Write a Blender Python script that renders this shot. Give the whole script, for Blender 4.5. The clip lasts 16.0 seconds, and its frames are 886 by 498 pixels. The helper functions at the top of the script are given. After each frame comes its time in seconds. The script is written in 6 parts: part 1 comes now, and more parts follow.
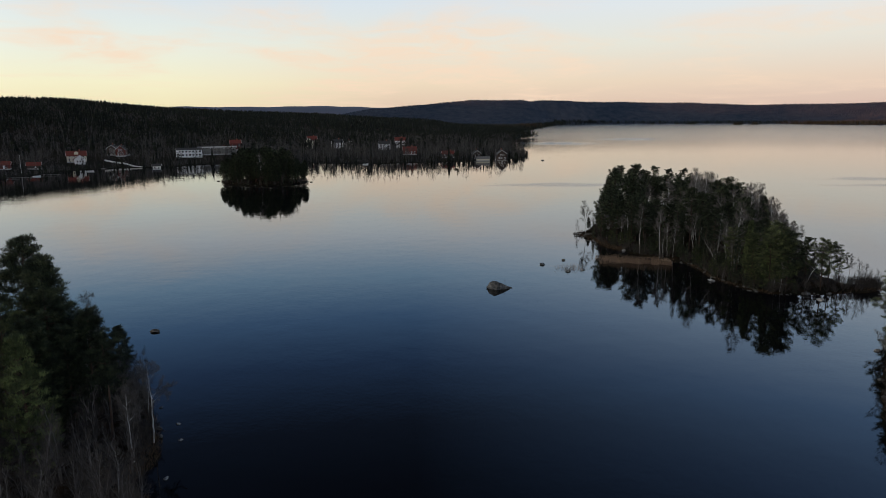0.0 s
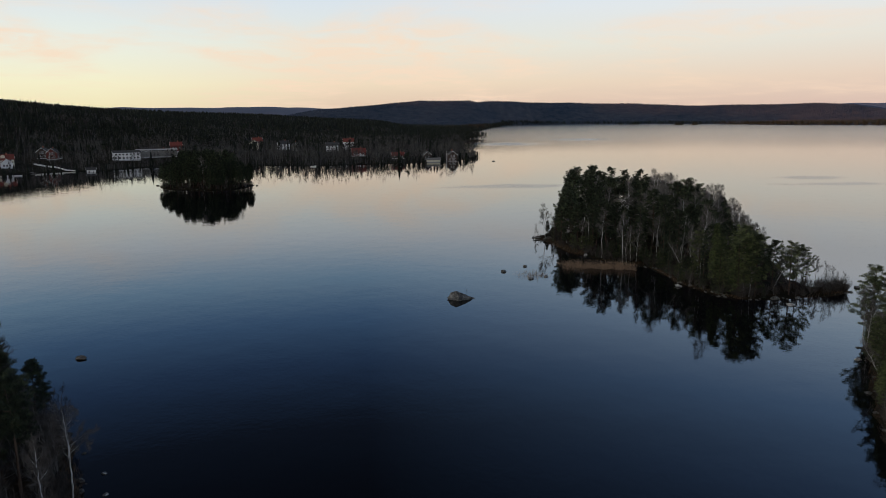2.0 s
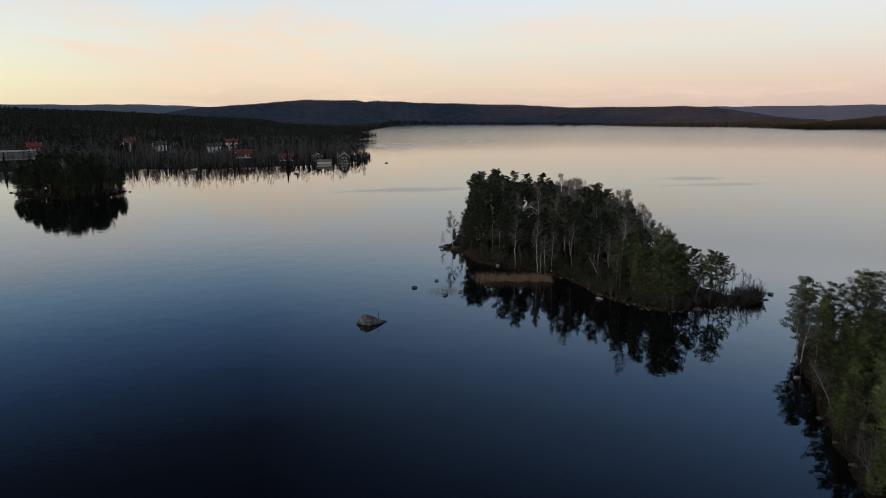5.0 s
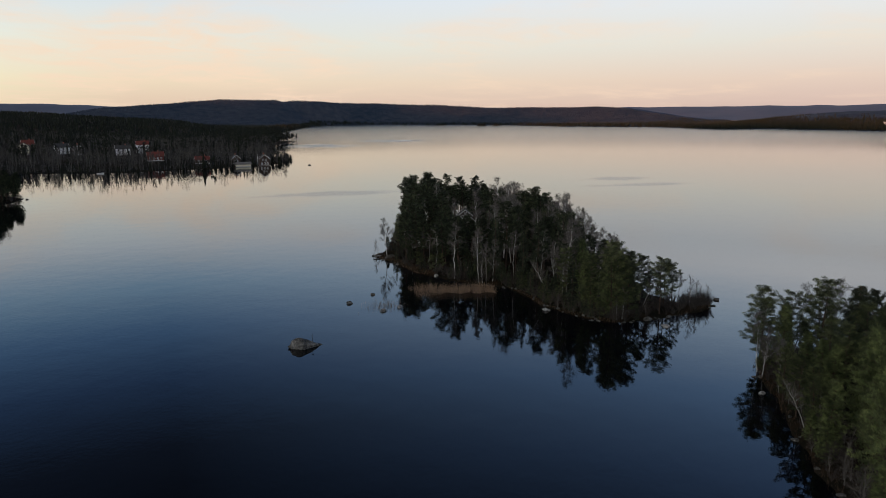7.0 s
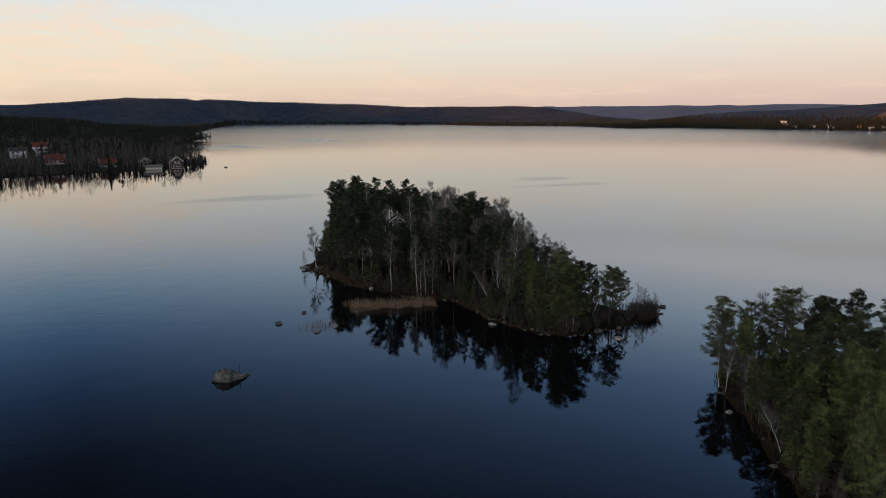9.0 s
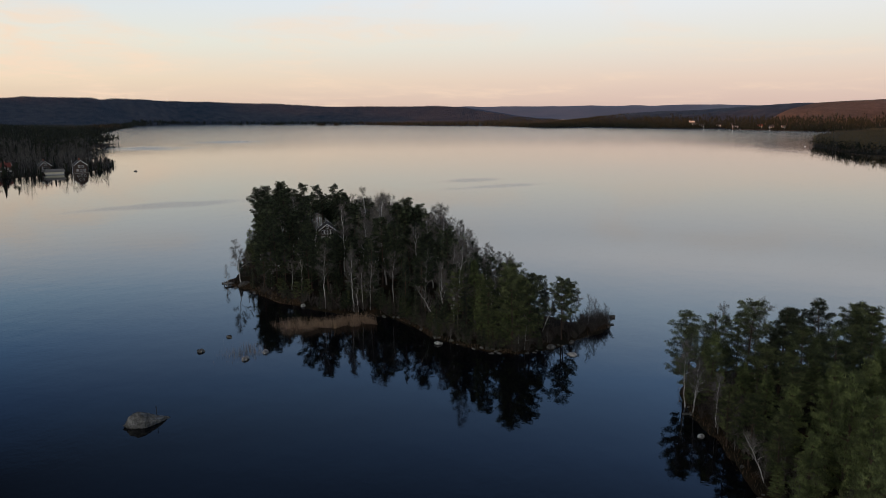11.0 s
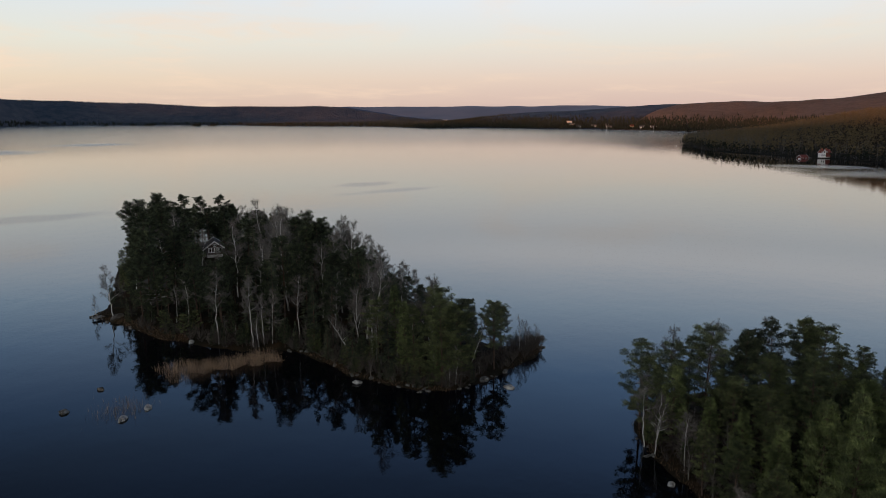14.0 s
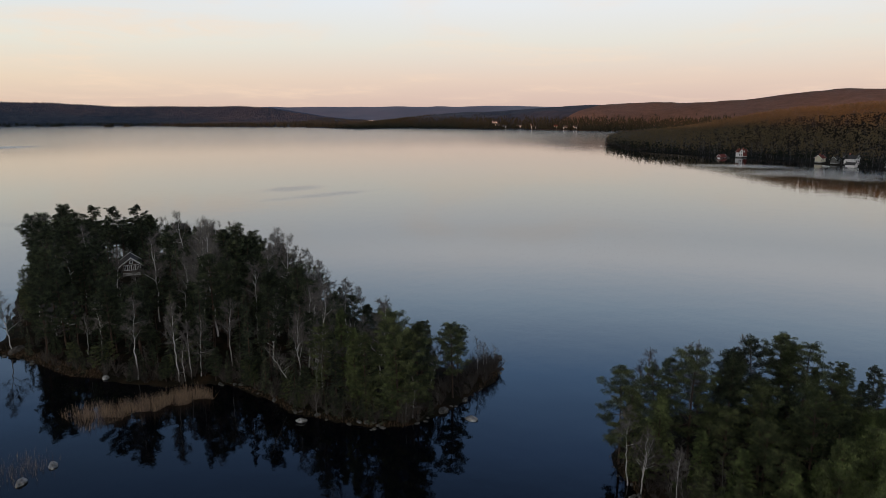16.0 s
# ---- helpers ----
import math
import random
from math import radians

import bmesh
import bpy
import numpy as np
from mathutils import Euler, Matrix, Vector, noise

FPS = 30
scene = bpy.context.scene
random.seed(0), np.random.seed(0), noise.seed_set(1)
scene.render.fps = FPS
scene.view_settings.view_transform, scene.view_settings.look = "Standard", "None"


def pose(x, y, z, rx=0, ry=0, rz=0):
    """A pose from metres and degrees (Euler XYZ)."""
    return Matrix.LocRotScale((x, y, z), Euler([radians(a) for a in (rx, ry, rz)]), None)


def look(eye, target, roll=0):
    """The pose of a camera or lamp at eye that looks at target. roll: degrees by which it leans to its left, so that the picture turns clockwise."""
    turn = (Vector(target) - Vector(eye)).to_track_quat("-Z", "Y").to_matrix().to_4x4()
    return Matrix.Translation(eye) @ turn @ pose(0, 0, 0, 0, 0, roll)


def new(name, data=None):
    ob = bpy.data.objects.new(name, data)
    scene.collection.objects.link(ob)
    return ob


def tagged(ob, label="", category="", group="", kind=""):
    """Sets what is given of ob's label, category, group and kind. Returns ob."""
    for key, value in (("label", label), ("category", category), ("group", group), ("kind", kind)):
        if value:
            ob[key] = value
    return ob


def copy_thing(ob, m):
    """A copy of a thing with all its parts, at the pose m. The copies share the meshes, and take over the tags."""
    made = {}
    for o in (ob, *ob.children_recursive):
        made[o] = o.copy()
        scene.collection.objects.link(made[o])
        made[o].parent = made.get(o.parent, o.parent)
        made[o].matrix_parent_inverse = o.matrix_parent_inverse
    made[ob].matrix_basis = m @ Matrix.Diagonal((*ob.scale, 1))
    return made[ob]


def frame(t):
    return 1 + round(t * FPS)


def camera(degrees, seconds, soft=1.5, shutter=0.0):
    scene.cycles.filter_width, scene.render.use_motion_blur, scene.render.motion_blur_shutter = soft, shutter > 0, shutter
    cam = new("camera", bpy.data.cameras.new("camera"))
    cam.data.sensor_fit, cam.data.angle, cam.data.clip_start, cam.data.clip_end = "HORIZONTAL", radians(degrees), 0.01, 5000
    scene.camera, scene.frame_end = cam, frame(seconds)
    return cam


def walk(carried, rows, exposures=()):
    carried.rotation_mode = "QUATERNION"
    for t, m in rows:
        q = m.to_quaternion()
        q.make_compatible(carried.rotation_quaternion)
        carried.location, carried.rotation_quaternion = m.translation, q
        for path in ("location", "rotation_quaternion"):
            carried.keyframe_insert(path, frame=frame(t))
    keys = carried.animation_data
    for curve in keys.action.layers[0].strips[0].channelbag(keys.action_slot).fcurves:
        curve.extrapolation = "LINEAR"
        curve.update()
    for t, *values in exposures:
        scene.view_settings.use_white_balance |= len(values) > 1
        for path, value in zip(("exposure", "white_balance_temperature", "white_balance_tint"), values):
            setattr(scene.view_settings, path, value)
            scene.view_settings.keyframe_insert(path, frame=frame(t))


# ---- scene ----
cam = camera(66.1, 16.0, soft=0.65)
PATH = [
    (0, (-9.479, -127.121, 32.055), (-9.501, -125.156, 31.68), -0.5),
    (1, (-10.282, -123.122, 32.021), (-10.241, -121.158, 31.646), -0.5),
    (2, (-10.994, -119.091, 32.056), (-10.868, -117.131, 31.682), -0.6),
    (3, (-11.822, -115.206, 32.158), (-11.602, -113.254, 31.783), -0.5),
    (4, (-12.554, -110.936, 32.411), (-12.223, -108.999, 32.035), -0.3),
    (6.5, (-13.109, -99.406, 32.963), (-12.503, -97.538, 32.586), -0.2),
    (7, (-13.108, -97.097, 33.03), (-12.45, -95.246, 32.653), -0.2),
    (8, (-13.019, -92.507, 33.319), (-12.254, -90.698, 32.941), -0.1),
    (9, (-12.587, -88.024, 33.614), (-11.719, -86.263, 33.234), -0.2),
    (11.5, (-10.538, -76.879, 34.268), (-9.428, -75.26, 33.886), -0.2),
    (12, (-10.023, -74.788, 34.395), (-8.868, -73.201, 34.012), -0.2),
    (12.5, (-9.538, -72.703, 34.517), (-8.337, -71.15, 34.134), -0.2),
    (13, (-8.85, -70.517, 34.627), (-7.606, -68.999, 34.245), -0.2),
    (13.5, (-8.031, -68.271, 34.763), (-6.745, -66.788, 34.381), -0.2),
    (14, (-7.183, -66.049, 34.917), (-5.857, -64.601, 34.535), -0.2),
    (14.5, (-6.305, -63.832, 35.075), (-4.94, -62.42, 34.693), -0.2),
    (15, (-5.319, -61.633, 35.207), (-3.916, -60.26, 34.824), -0.2),
    (15.5, (-4.268, -59.483, 35.349), (-2.829, -58.147, 34.967), -0.2),
    (16, (-3.175, -57.414, 35.468), (-1.701, -56.117, 35.086), -0.2),
]
walk(cam, [(t, look(eye, target, roll)) for t, eye, target, roll in PATH])

# ---------------------------------------------------------------- light
SUN_EL, SUN_AZ = 1.56, 248.0     # degrees; azimuth clockwise from +y
sun_dir = Vector((math.sin(radians(SUN_AZ)) * math.cos(radians(SUN_EL)),
                  math.cos(radians(SUN_AZ)) * math.cos(radians(SUN_EL)), math.sin(radians(SUN_EL))))
sun = new("sun", bpy.data.lights.new("sun", "SUN"))
sun.data.energy, sun.data.angle, sun.data.color = 5.0, radians(0.6), (1.0, 0.4, 0.18)
sun.matrix_basis = look((0, 0, 500), Vector((0, 0, 500)) - sun_dir)

world = bpy.data.worlds.new("world")
scene.world = world
world.use_nodes = True
wn, wl = world.node_tree.nodes, world.node_tree.links
wn.clear()


def ramp_into(n, stops, mode="EASE"):
    cr = n.color_ramp
    cr.interpolation = mode
    while len(cr.elements) < len(stops):
        cr.elements.new(0.5)
    for e, (pos, col) in zip(cr.elements, stops):
        e.position, e.color = pos, (*col, 1)


def math_node(nodes, links, op, a, b=None):
    n = nodes.new("ShaderNodeMath")
    n.operation = op
    for i, v in enumerate((a, b)):
        if v is None:
            continue
        if isinstance(v, (int, float)):
            n.inputs[i].default_value = v
        else:
            links.new(v, n.inputs[i])
    return n.outputs[0]


w_out = wn.new("ShaderNodeOutputWorld")
w_bg = wn.new("ShaderNodeBackground")
w_co = wn.new("ShaderNodeTexCoord")
w_xyz = wn.new("ShaderNodeSeparateXYZ")
wl.new(w_co.outputs["Generated"], w_xyz.inputs[0])
w_sky = wn.new("ShaderNodeTexSky")
w_sky.sky_type, w_sky.sun_disc = "NISHITA", False
w_sky.sun_elevation, w_sky.sun_rotation = radians(SUN_EL), radians(SUN_AZ)
w_sky.dust_density = 2.0
# dusk air: glow over the horizon, deep blue overhead
w_ramp_a = wn.new("ShaderNodeValToRGB")      # towards the glow
ramp_into(w_ramp_a, [(0.0, (0.71, 0.51, 0.4)), (0.05, (0.84, 0.7, 0.52)), (0.1, (0.78, 0.79, 0.7)), (0.165, (0.68, 0.76, 0.84)),
                     (0.225, (0.33, 0.56, 0.82)), (0.28, (0.15, 0.32, 0.62)), (0.34, (0.074, 0.162, 0.37)), (0.42, (0.03, 0.05, 0.105)), (0.56, (0.008, 0.009, 0.015)), (1.0, (0.012, 0.016, 0.04))], "LINEAR")
w_ramp_b = wn.new("ShaderNodeValToRGB")      # away from it
ramp_into(w_ramp_b, [(0.0, (0.64, 0.46, 0.41)), (0.05, (0.77, 0.615, 0.52)), (0.1, (0.77, 0.745, 0.685)), (0.165, (0.78, 0.82, 0.875)),
                     (0.2, (1.05, 1.08, 1.14)), (0.27, (0.78, 1.02, 1.3)), (0.36, (0.35, 0.63, 1.12)), (0.46, (0.2, 0.38, 0.78)), (0.58, (0.05, 0.085, 0.2)), (1.0, (0.012, 0.016, 0.04))], "LINEAR")
w_up = math_node(wn, wl, "MAXIMUM", w_xyz.outputs["Z"], 0.0)
for r in (w_ramp_a, w_ramp_b):
    wl.new(w_up, r.inputs[0])
w_side = wn.new("ShaderNodeMapRange")
w_side.inputs["From Min"].default_value, w_side.inputs["From Max"].default_value = -0.05, 0.75
wl.new(w_xyz.outputs["X"], w_side.inputs["Value"])
w_air = wn.new("ShaderNodeMix")
w_air.data_type = "RGBA"
wl.new(w_side.outputs[0], w_air.inputs["Factor"])
wl.new(w_ramp_a.outputs[0], w_air.inputs["A"])
wl.new(w_ramp_b.outputs[0], w_air.inputs["B"])
# a yellower glow low in the north-west
w_ramp_c = wn.new("ShaderNodeValToRGB")
ramp_into(w_ramp_c, [(0.0, (0.86, 0.74, 0.44)), (0.05, (0.9, 0.86, 0.6)), (0.1, (0.8, 0.85, 0.77)), (0.165, (0.68, 0.76, 0.84)), (0.225, (0.33, 0.56, 0.82)), (0.28, (0.15, 0.32, 0.62)),
                     (0.34, (0.074, 0.162, 0.37)), (0.42, (0.03, 0.05, 0.105)), (0.56, (0.008, 0.009, 0.015)), (1.0, (0.012, 0.016, 0.04))], "LINEAR")
wl.new(w_up, w_ramp_c.inputs[0])
w_west = wn.new("ShaderNodeMapRange")
w_west.inputs["From Min"].default_value, w_west.inputs["From Max"].default_value = -0.08, -0.38
wl.new(w_xyz.outputs["X"], w_west.inputs["Value"])
w_air2 = wn.new("ShaderNodeMix")
w_air2.data_type = "RGBA"
wl.new(w_west.outputs[0], w_air2.inputs["Factor"])
wl.new(w_air.outputs["Result"], w_air2.inputs["A"])
wl.new(w_ramp_c.outputs[0], w_air2.inputs["B"])
# high thin cloud, drawn on a flat layer overhead
w_den = math_node(wn, wl, "ADD", w_up, 0.1)
w_cx = math_node(wn, wl, "DIVIDE", w_xyz.outputs["X"], w_den)
w_cy = math_node(wn, wl, "DIVIDE", w_xyz.outputs["Y"], w_den)
w_cv = wn.new("ShaderNodeCombineXYZ")
wl.new(w_cx, w_cv.inputs[0])
wl.new(w_cy, w_cv.inputs[1])
w_noise = wn.new("ShaderNodeTexNoise")
w_noise.inputs["Scale"].default_value, w_noise.inputs["Detail"].default_value = 0.75, 6.0
w_noise.inputs["Roughness"].default_value, w_noise.inputs["Distortion"].default_value = 0.52, 0.5
wl.new(w_cv.outputs[0], w_noise.inputs["Vector"])
w_cover = wn.new("ShaderNodeMapRange")
w_cover.interpolation_type = "SMOOTHSTEP"
w_cover.inputs["From Min"].default_value, w_cover.inputs["From Max"].default_value = 0.46, 0.68
wl.new(w_noise.outputs["Fac"], w_cover.inputs["Value"])
w_thin = wn.new("ShaderNodeMapRange")        # cloud only in the low sky that glows
w_thin.inputs["From Min"].default_value, w_thin.inputs["From Max"].default_value = 0.25, 0.13
wl.new(w_up, w_thin.inputs["Value"])
w_cloud = math_node(wn, wl, "MULTIPLY", w_cover.outputs[0], w_thin.outputs[0])
w_cloud = math_node(wn, wl, "MULTIPLY", w_cloud, math_node(wn, wl, "SUBTRACT", 0.8, math_node(wn, wl, "MULTIPLY", w_side.outputs[0], 0.45)))
# one broad bank of peach cloud low over the northern hills, ragged at its edges
w_bx = math_node(wn, wl, "DIVIDE", math_node(wn, wl, "ADD", w_xyz.outputs["X"], 0.01), 0.26)
w_bz = math_node(wn, wl, "DIVIDE", math_node(wn, wl, "SUBTRACT", w_up, 0.085), 0.06)
w_bd = math_node(wn, wl, "ADD", math_node(wn, wl, "MULTIPLY", w_bx, w_bx), math_node(wn, wl, "MULTIPLY", w_bz, w_bz))
w_bd = math_node(wn, wl, "ADD", w_bd, math_node(wn, wl, "MULTIPLY", math_node(wn, wl, "SUBTRACT", 0.5, w_noise.outputs["Fac"]), 4.5))
w_bank = wn.new("ShaderNodeMapRange")
w_bank.interpolation_type = "SMOOTHSTEP"
w_bank.inputs["From Min"].default_value, w_bank.inputs["From Max"].default_value = 1.3, 0.2
w_bank.inputs["To Max"].default_value = 0.6
wl.new(w_bd, w_bank.inputs["Value"])
w_north = wn.new("ShaderNodeMath")
w_north.operation = "GREATER_THAN"
wl.new(w_xyz.outputs["Y"], w_north.inputs[0])
w_north.inputs[1].default_value = 0.0
w_wisp = wn.new("ShaderNodeTexNoise")
w_wisp.inputs["Scale"].default_value, w_wisp.inputs["Detail"].default_value = 2.6, 7.0
w_wisp.inputs["Roughness"].default_value, w_wisp.inputs["Distortion"].default_value = 0.55, 0.8
wl.new(w_cv.outputs[0], w_wisp.inputs["Vector"])
w_tear = wn.new("ShaderNodeMapRange")
w_tear.inputs["From Min"].default_value, w_tear.inputs["From Max"].default_value = 0.36, 0.62
w_tear.inputs["To Min"].default_value, w_tear.inputs["To Max"].default_value = 0.3, 1.25
wl.new(w_wisp.outputs["Fac"], w_tear.inputs["Value"])
w_bank = math_node(wn, wl, "MULTIPLY", w_bank.outputs[0], w_tear.outputs[0])
w_cloud = math_node(wn, wl, "MULTIPLY", w_cloud, w_tear.outputs[0])
w_cloud = math_node(wn, wl, "MAXIMUM", math_node(wn, wl, "MULTIPLY", w_cloud, 0.8), math_node(wn, wl, "MULTIPLY", w_bank, w_north.outputs[0]))
w_mix = wn.new("ShaderNodeMix")
w_mix.data_type = "RGBA"
wl.new(w_cloud, w_mix.inputs["Factor"])
wl.new(w_air2.outputs["Result"], w_mix.inputs["A"])
w_mix.inputs["B"].default_value = (0.93, 0.71, 0.54, 1)
w_add = wn.new("ShaderNodeMix")
w_add.data_type, w_add.blend_type = "RGBA", "ADD"
w_add.inputs["Factor"].default_value = 0.02
# the afterglow round the setting sun
w_dot = wn.new("ShaderNodeVectorMath")
w_dot.operation = "DOT_PRODUCT"
wl.new(w_co.outputs["Generated"], w_dot.inputs[0])
w_dot.inputs[1].default_value = (math.sin(radians(SUN_AZ)), math.cos(radians(SUN_AZ)), 0.1)
w_lobe = wn.new("ShaderNodeMapRange")
w_lobe.interpolation_type = "SMOOTHSTEP"
w_lobe.inputs["From Min"].default_value, w_lobe.inputs["From Max"].default_value = 0.12, 1.0
wl.new(w_dot.outputs["Value"], w_lobe.inputs["Value"])
w_glow = wn.new("ShaderNodeMix")
w_glow.data_type, w_glow.blend_type = "RGBA", "ADD"
wl.new(w_lobe.outputs[0], w_glow.inputs["Factor"])
wl.new(w_mix.outputs["Result"], w_glow.inputs["A"])
w_glow.inputs["B"].default_value = (0.9, 0.87, 0.84, 1)
wl.new(w_glow.outputs["Result"], w_add.inputs["A"])
wl.new(w_sky.outputs[0], w_add.inputs["B"])
wl.new(w_add.outputs["Result"], w_bg.inputs["Color"])
w_bg.inputs["Strength"].default_value = 1.0
wl.new(w_bg.outputs[0], w_out.inputs["Surface"])

# ---------------------------------------------------------------- materials


class Mat:
    """A node material with a Principled surface; helpers to add grain."""

    def __init__(self, name, color, rough=0.8, metal=0.0):
        self.m = bpy.data.materials.new(name)
        self.m.use_nodes = True
        self.n, self.l = self.m.node_tree.nodes, self.m.node_tree.links
        self.b = self.n["Principled BSDF"]
        self.b.inputs["Base Color"].default_value = (*color, 1)
        self.b.inputs["Roughness"].default_value = rough
        self.b.inputs["Metallic"].default_value = metal
        self.b.inputs["Specular IOR Level"].default_value = 0.3
        self.co = None

    def coord(self, which="Object", scale=(1, 1, 1)):
        c = self.n.new("ShaderNodeTexCoord")
        mp = self.n.new("ShaderNodeMapping")
        mp.inputs["Scale"].default_value = scale
        self.l.new(c.outputs[which], mp.inputs[0])
        return mp.outputs[0]

    def noise(self, scale, detail=4.0, stretch=(1, 1, 1), which="Object"):
        t = self.n.new("ShaderNodeTexNoise")
        t.inputs["Scale"].default_value, t.inputs["Detail"].default_value = scale, detail
        self.l.new(self.coord(which, stretch), t.inputs["Vector"])
        return t.outputs["Fac"]

    def ramp(self, fac, stops):
        r = self.n.new("ShaderNodeValToRGB")
        ramp_into(r, stops, "LINEAR")
        self.l.new(fac, r.inputs[0])
        return r.outputs[0]

    def mix(self, fac, a, b, mode="MIX"):
        x = self.n.new("ShaderNodeMix")
        x.data_type, x.blend_type = "RGBA", mode
        for key, v in (("Factor", fac), ("A", a), ("B", b)):
            if isinstance(v, (int, float)):
                x.inputs[key].default_value = v
            elif isinstance(v, tuple):
                x.inputs[key].default_value = (*v, 1)
            else:
                self.l.new(v, x.inputs[key])
        return x.outputs["Result"]

    def color(self, out):
        self.l.new(out, self.b.inputs["Base Color"])
        return self

    def bump(self, fac, strength=0.3, distance=0.05):
        bp = self.n.new("ShaderNodeBump")
        bp.inputs["Strength"].default_value, bp.inputs["Distance"].default_value = strength, distance
        self.l.new(fac, bp.inputs["Height"])
        self.l.new(bp.outputs[0], self.b.inputs["Normal"])
        return self


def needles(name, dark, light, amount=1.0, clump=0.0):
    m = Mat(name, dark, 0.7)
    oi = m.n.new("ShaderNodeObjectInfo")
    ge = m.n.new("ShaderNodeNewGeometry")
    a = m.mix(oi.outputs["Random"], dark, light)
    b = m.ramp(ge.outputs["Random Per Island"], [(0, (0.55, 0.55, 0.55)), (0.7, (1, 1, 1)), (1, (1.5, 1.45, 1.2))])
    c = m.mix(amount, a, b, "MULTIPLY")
    if clump:                                   # random light and dark clumps, painted in for the crown's inner shade
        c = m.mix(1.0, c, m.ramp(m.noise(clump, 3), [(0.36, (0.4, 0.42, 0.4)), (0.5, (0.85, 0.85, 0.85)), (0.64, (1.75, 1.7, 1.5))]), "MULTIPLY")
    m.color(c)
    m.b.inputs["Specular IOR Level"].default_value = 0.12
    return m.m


def barky(name, stops, scale=3.0, stretch=(1, 1, 0.25)):
    m = Mat(name, stops[0][1], 0.9)
    f = m.noise(scale, 6, stretch)
    m.color(m.ramp(f, stops)).bump(f, 0.6, 0.03)
    return m.m


def painted(name, col, vary=0.15, scale=2.0, rough=0.65):
    m = Mat(name, col, rough)
    f = m.noise(scale, 6, (1, 1, 4))
    lo, hi = tuple(c * (1 - vary) for c in col), tuple(min(1, c * (1 + vary)) for c in col)
    m.color(m.ramp(f, [(0.3, lo), (0.7, hi)])).bump(f, 0.15, 0.02)
    return m.m


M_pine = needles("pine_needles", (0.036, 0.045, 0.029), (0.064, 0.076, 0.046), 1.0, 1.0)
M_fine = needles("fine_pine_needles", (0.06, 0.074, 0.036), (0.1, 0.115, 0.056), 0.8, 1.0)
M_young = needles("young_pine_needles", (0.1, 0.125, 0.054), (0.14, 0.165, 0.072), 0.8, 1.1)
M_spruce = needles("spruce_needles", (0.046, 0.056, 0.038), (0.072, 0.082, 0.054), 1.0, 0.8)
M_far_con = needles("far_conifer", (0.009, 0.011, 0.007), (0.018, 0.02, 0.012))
M_far_bare = needles("far_bare_crown", (0.052, 0.046, 0.043), (0.085, 0.077, 0.072))
M_twig = needles("birch_twigs", (0.115, 0.103, 0.095), (0.18, 0.163, 0.152))
M_shrub = needles("shrub_twigs", (0.055, 0.046, 0.041), (0.1, 0.086, 0.077))
M_bark = barky("pine_bark", [(0.3, (0.035, 0.025, 0.02)), (0.7, (0.11, 0.068, 0.046))])
M_birch = barky("birch_bark", [(0.34, (0.07, 0.065, 0.06)), (0.42, (0.42, 0.405, 0.38)), (0.7, (0.62, 0.6, 0.57))], 2.4, (1.2, 1.2, 2.4))
M_grey = barky("grey_bark", [(0.3, (0.09, 0.08, 0.07)), (0.7, (0.24, 0.22, 0.2))])
M_far_trunk = barky("far_birch_bark", [(0.4, (0.05, 0.047, 0.044)), (0.6, (0.17, 0.16, 0.15))], 0.6)
M_reed = needles("dry_reed", (0.23, 0.155, 0.105), (0.3, 0.21, 0.145))
M_straw = needles("dry_grass", (0.085, 0.055, 0.035), (0.14, 0.09, 0.056))
# slope forest: warmth of the low sun painted into the needle colour
M_slope = needles("sunlit_tone_slope_forest", (0.07, 0.055, 0.027), (0.11, 0.082, 0.042), 0.5)
M_north = needles("north_hill_forest", (0.016, 0.019, 0.016), (0.03, 0.031, 0.024), 0.3)

g = Mat("forest_floor", (0.05, 0.04, 0.03), 0.95)
f1, f2 = g.noise(0.35, 6), g.noise(3.0, 5)
g.color(g.mix(f2, g.ramp(f1, [(0.3, (0.009, 0.009, 0.006)), (0.5, (0.02, 0.015, 0.009)), (0.7, (0.055, 0.031, 0.016))]),
              (0.013, 0.012, 0.008))).bump(f2, 0.8, 0.2)
g.b.inputs["Specular IOR Level"].default_value = 0.05
M_floor = g.m
g = Mat("wooded_land", (0.05, 0.045, 0.035), 0.95)
f1, f2 = g.noise(0.012, 6), g.noise(0.12, 6)
g.color(g.mix(0.45, g.ramp(f1, [(0.35, (0.01, 0.009, 0.006)), (0.55, (0.02, 0.016, 0.01)), (0.7, (0.045, 0.033, 0.021))]),
              g.ramp(f2, [(0.35, (0.006, 0.007, 0.005)), (0.65, (0.024, 0.021, 0.014))]))).bump(f2, 1.0, 6.0)
g.b.inputs["Specular IOR Level"].default_value = 0.05
M_land = g.m
g = Mat("heathery_upland", (0.03, 0.024, 0.016), 0.95)
f1, f2 = g.noise(0.006, 6), g.noise(0.09, 6)
g.color(g.mix(f2, g.ramp(f1, [(0.35, (0.03, 0.024, 0.018)), (0.65, (0.06, 0.044, 0.034))]), (0.024, 0.02, 0.016))).bump(f2, 1.0, 4.0)
g.b.inputs["Specular IOR Level"].default_value = 0.05
M_upland = g.m
g = Mat("sunlit_tone_hillside_forest", (0.09, 0.065, 0.05), 0.95)      # pine forest seen from two kilometres; warm evening light painted into its colour
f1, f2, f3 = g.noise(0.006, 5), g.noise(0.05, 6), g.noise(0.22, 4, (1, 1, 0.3))
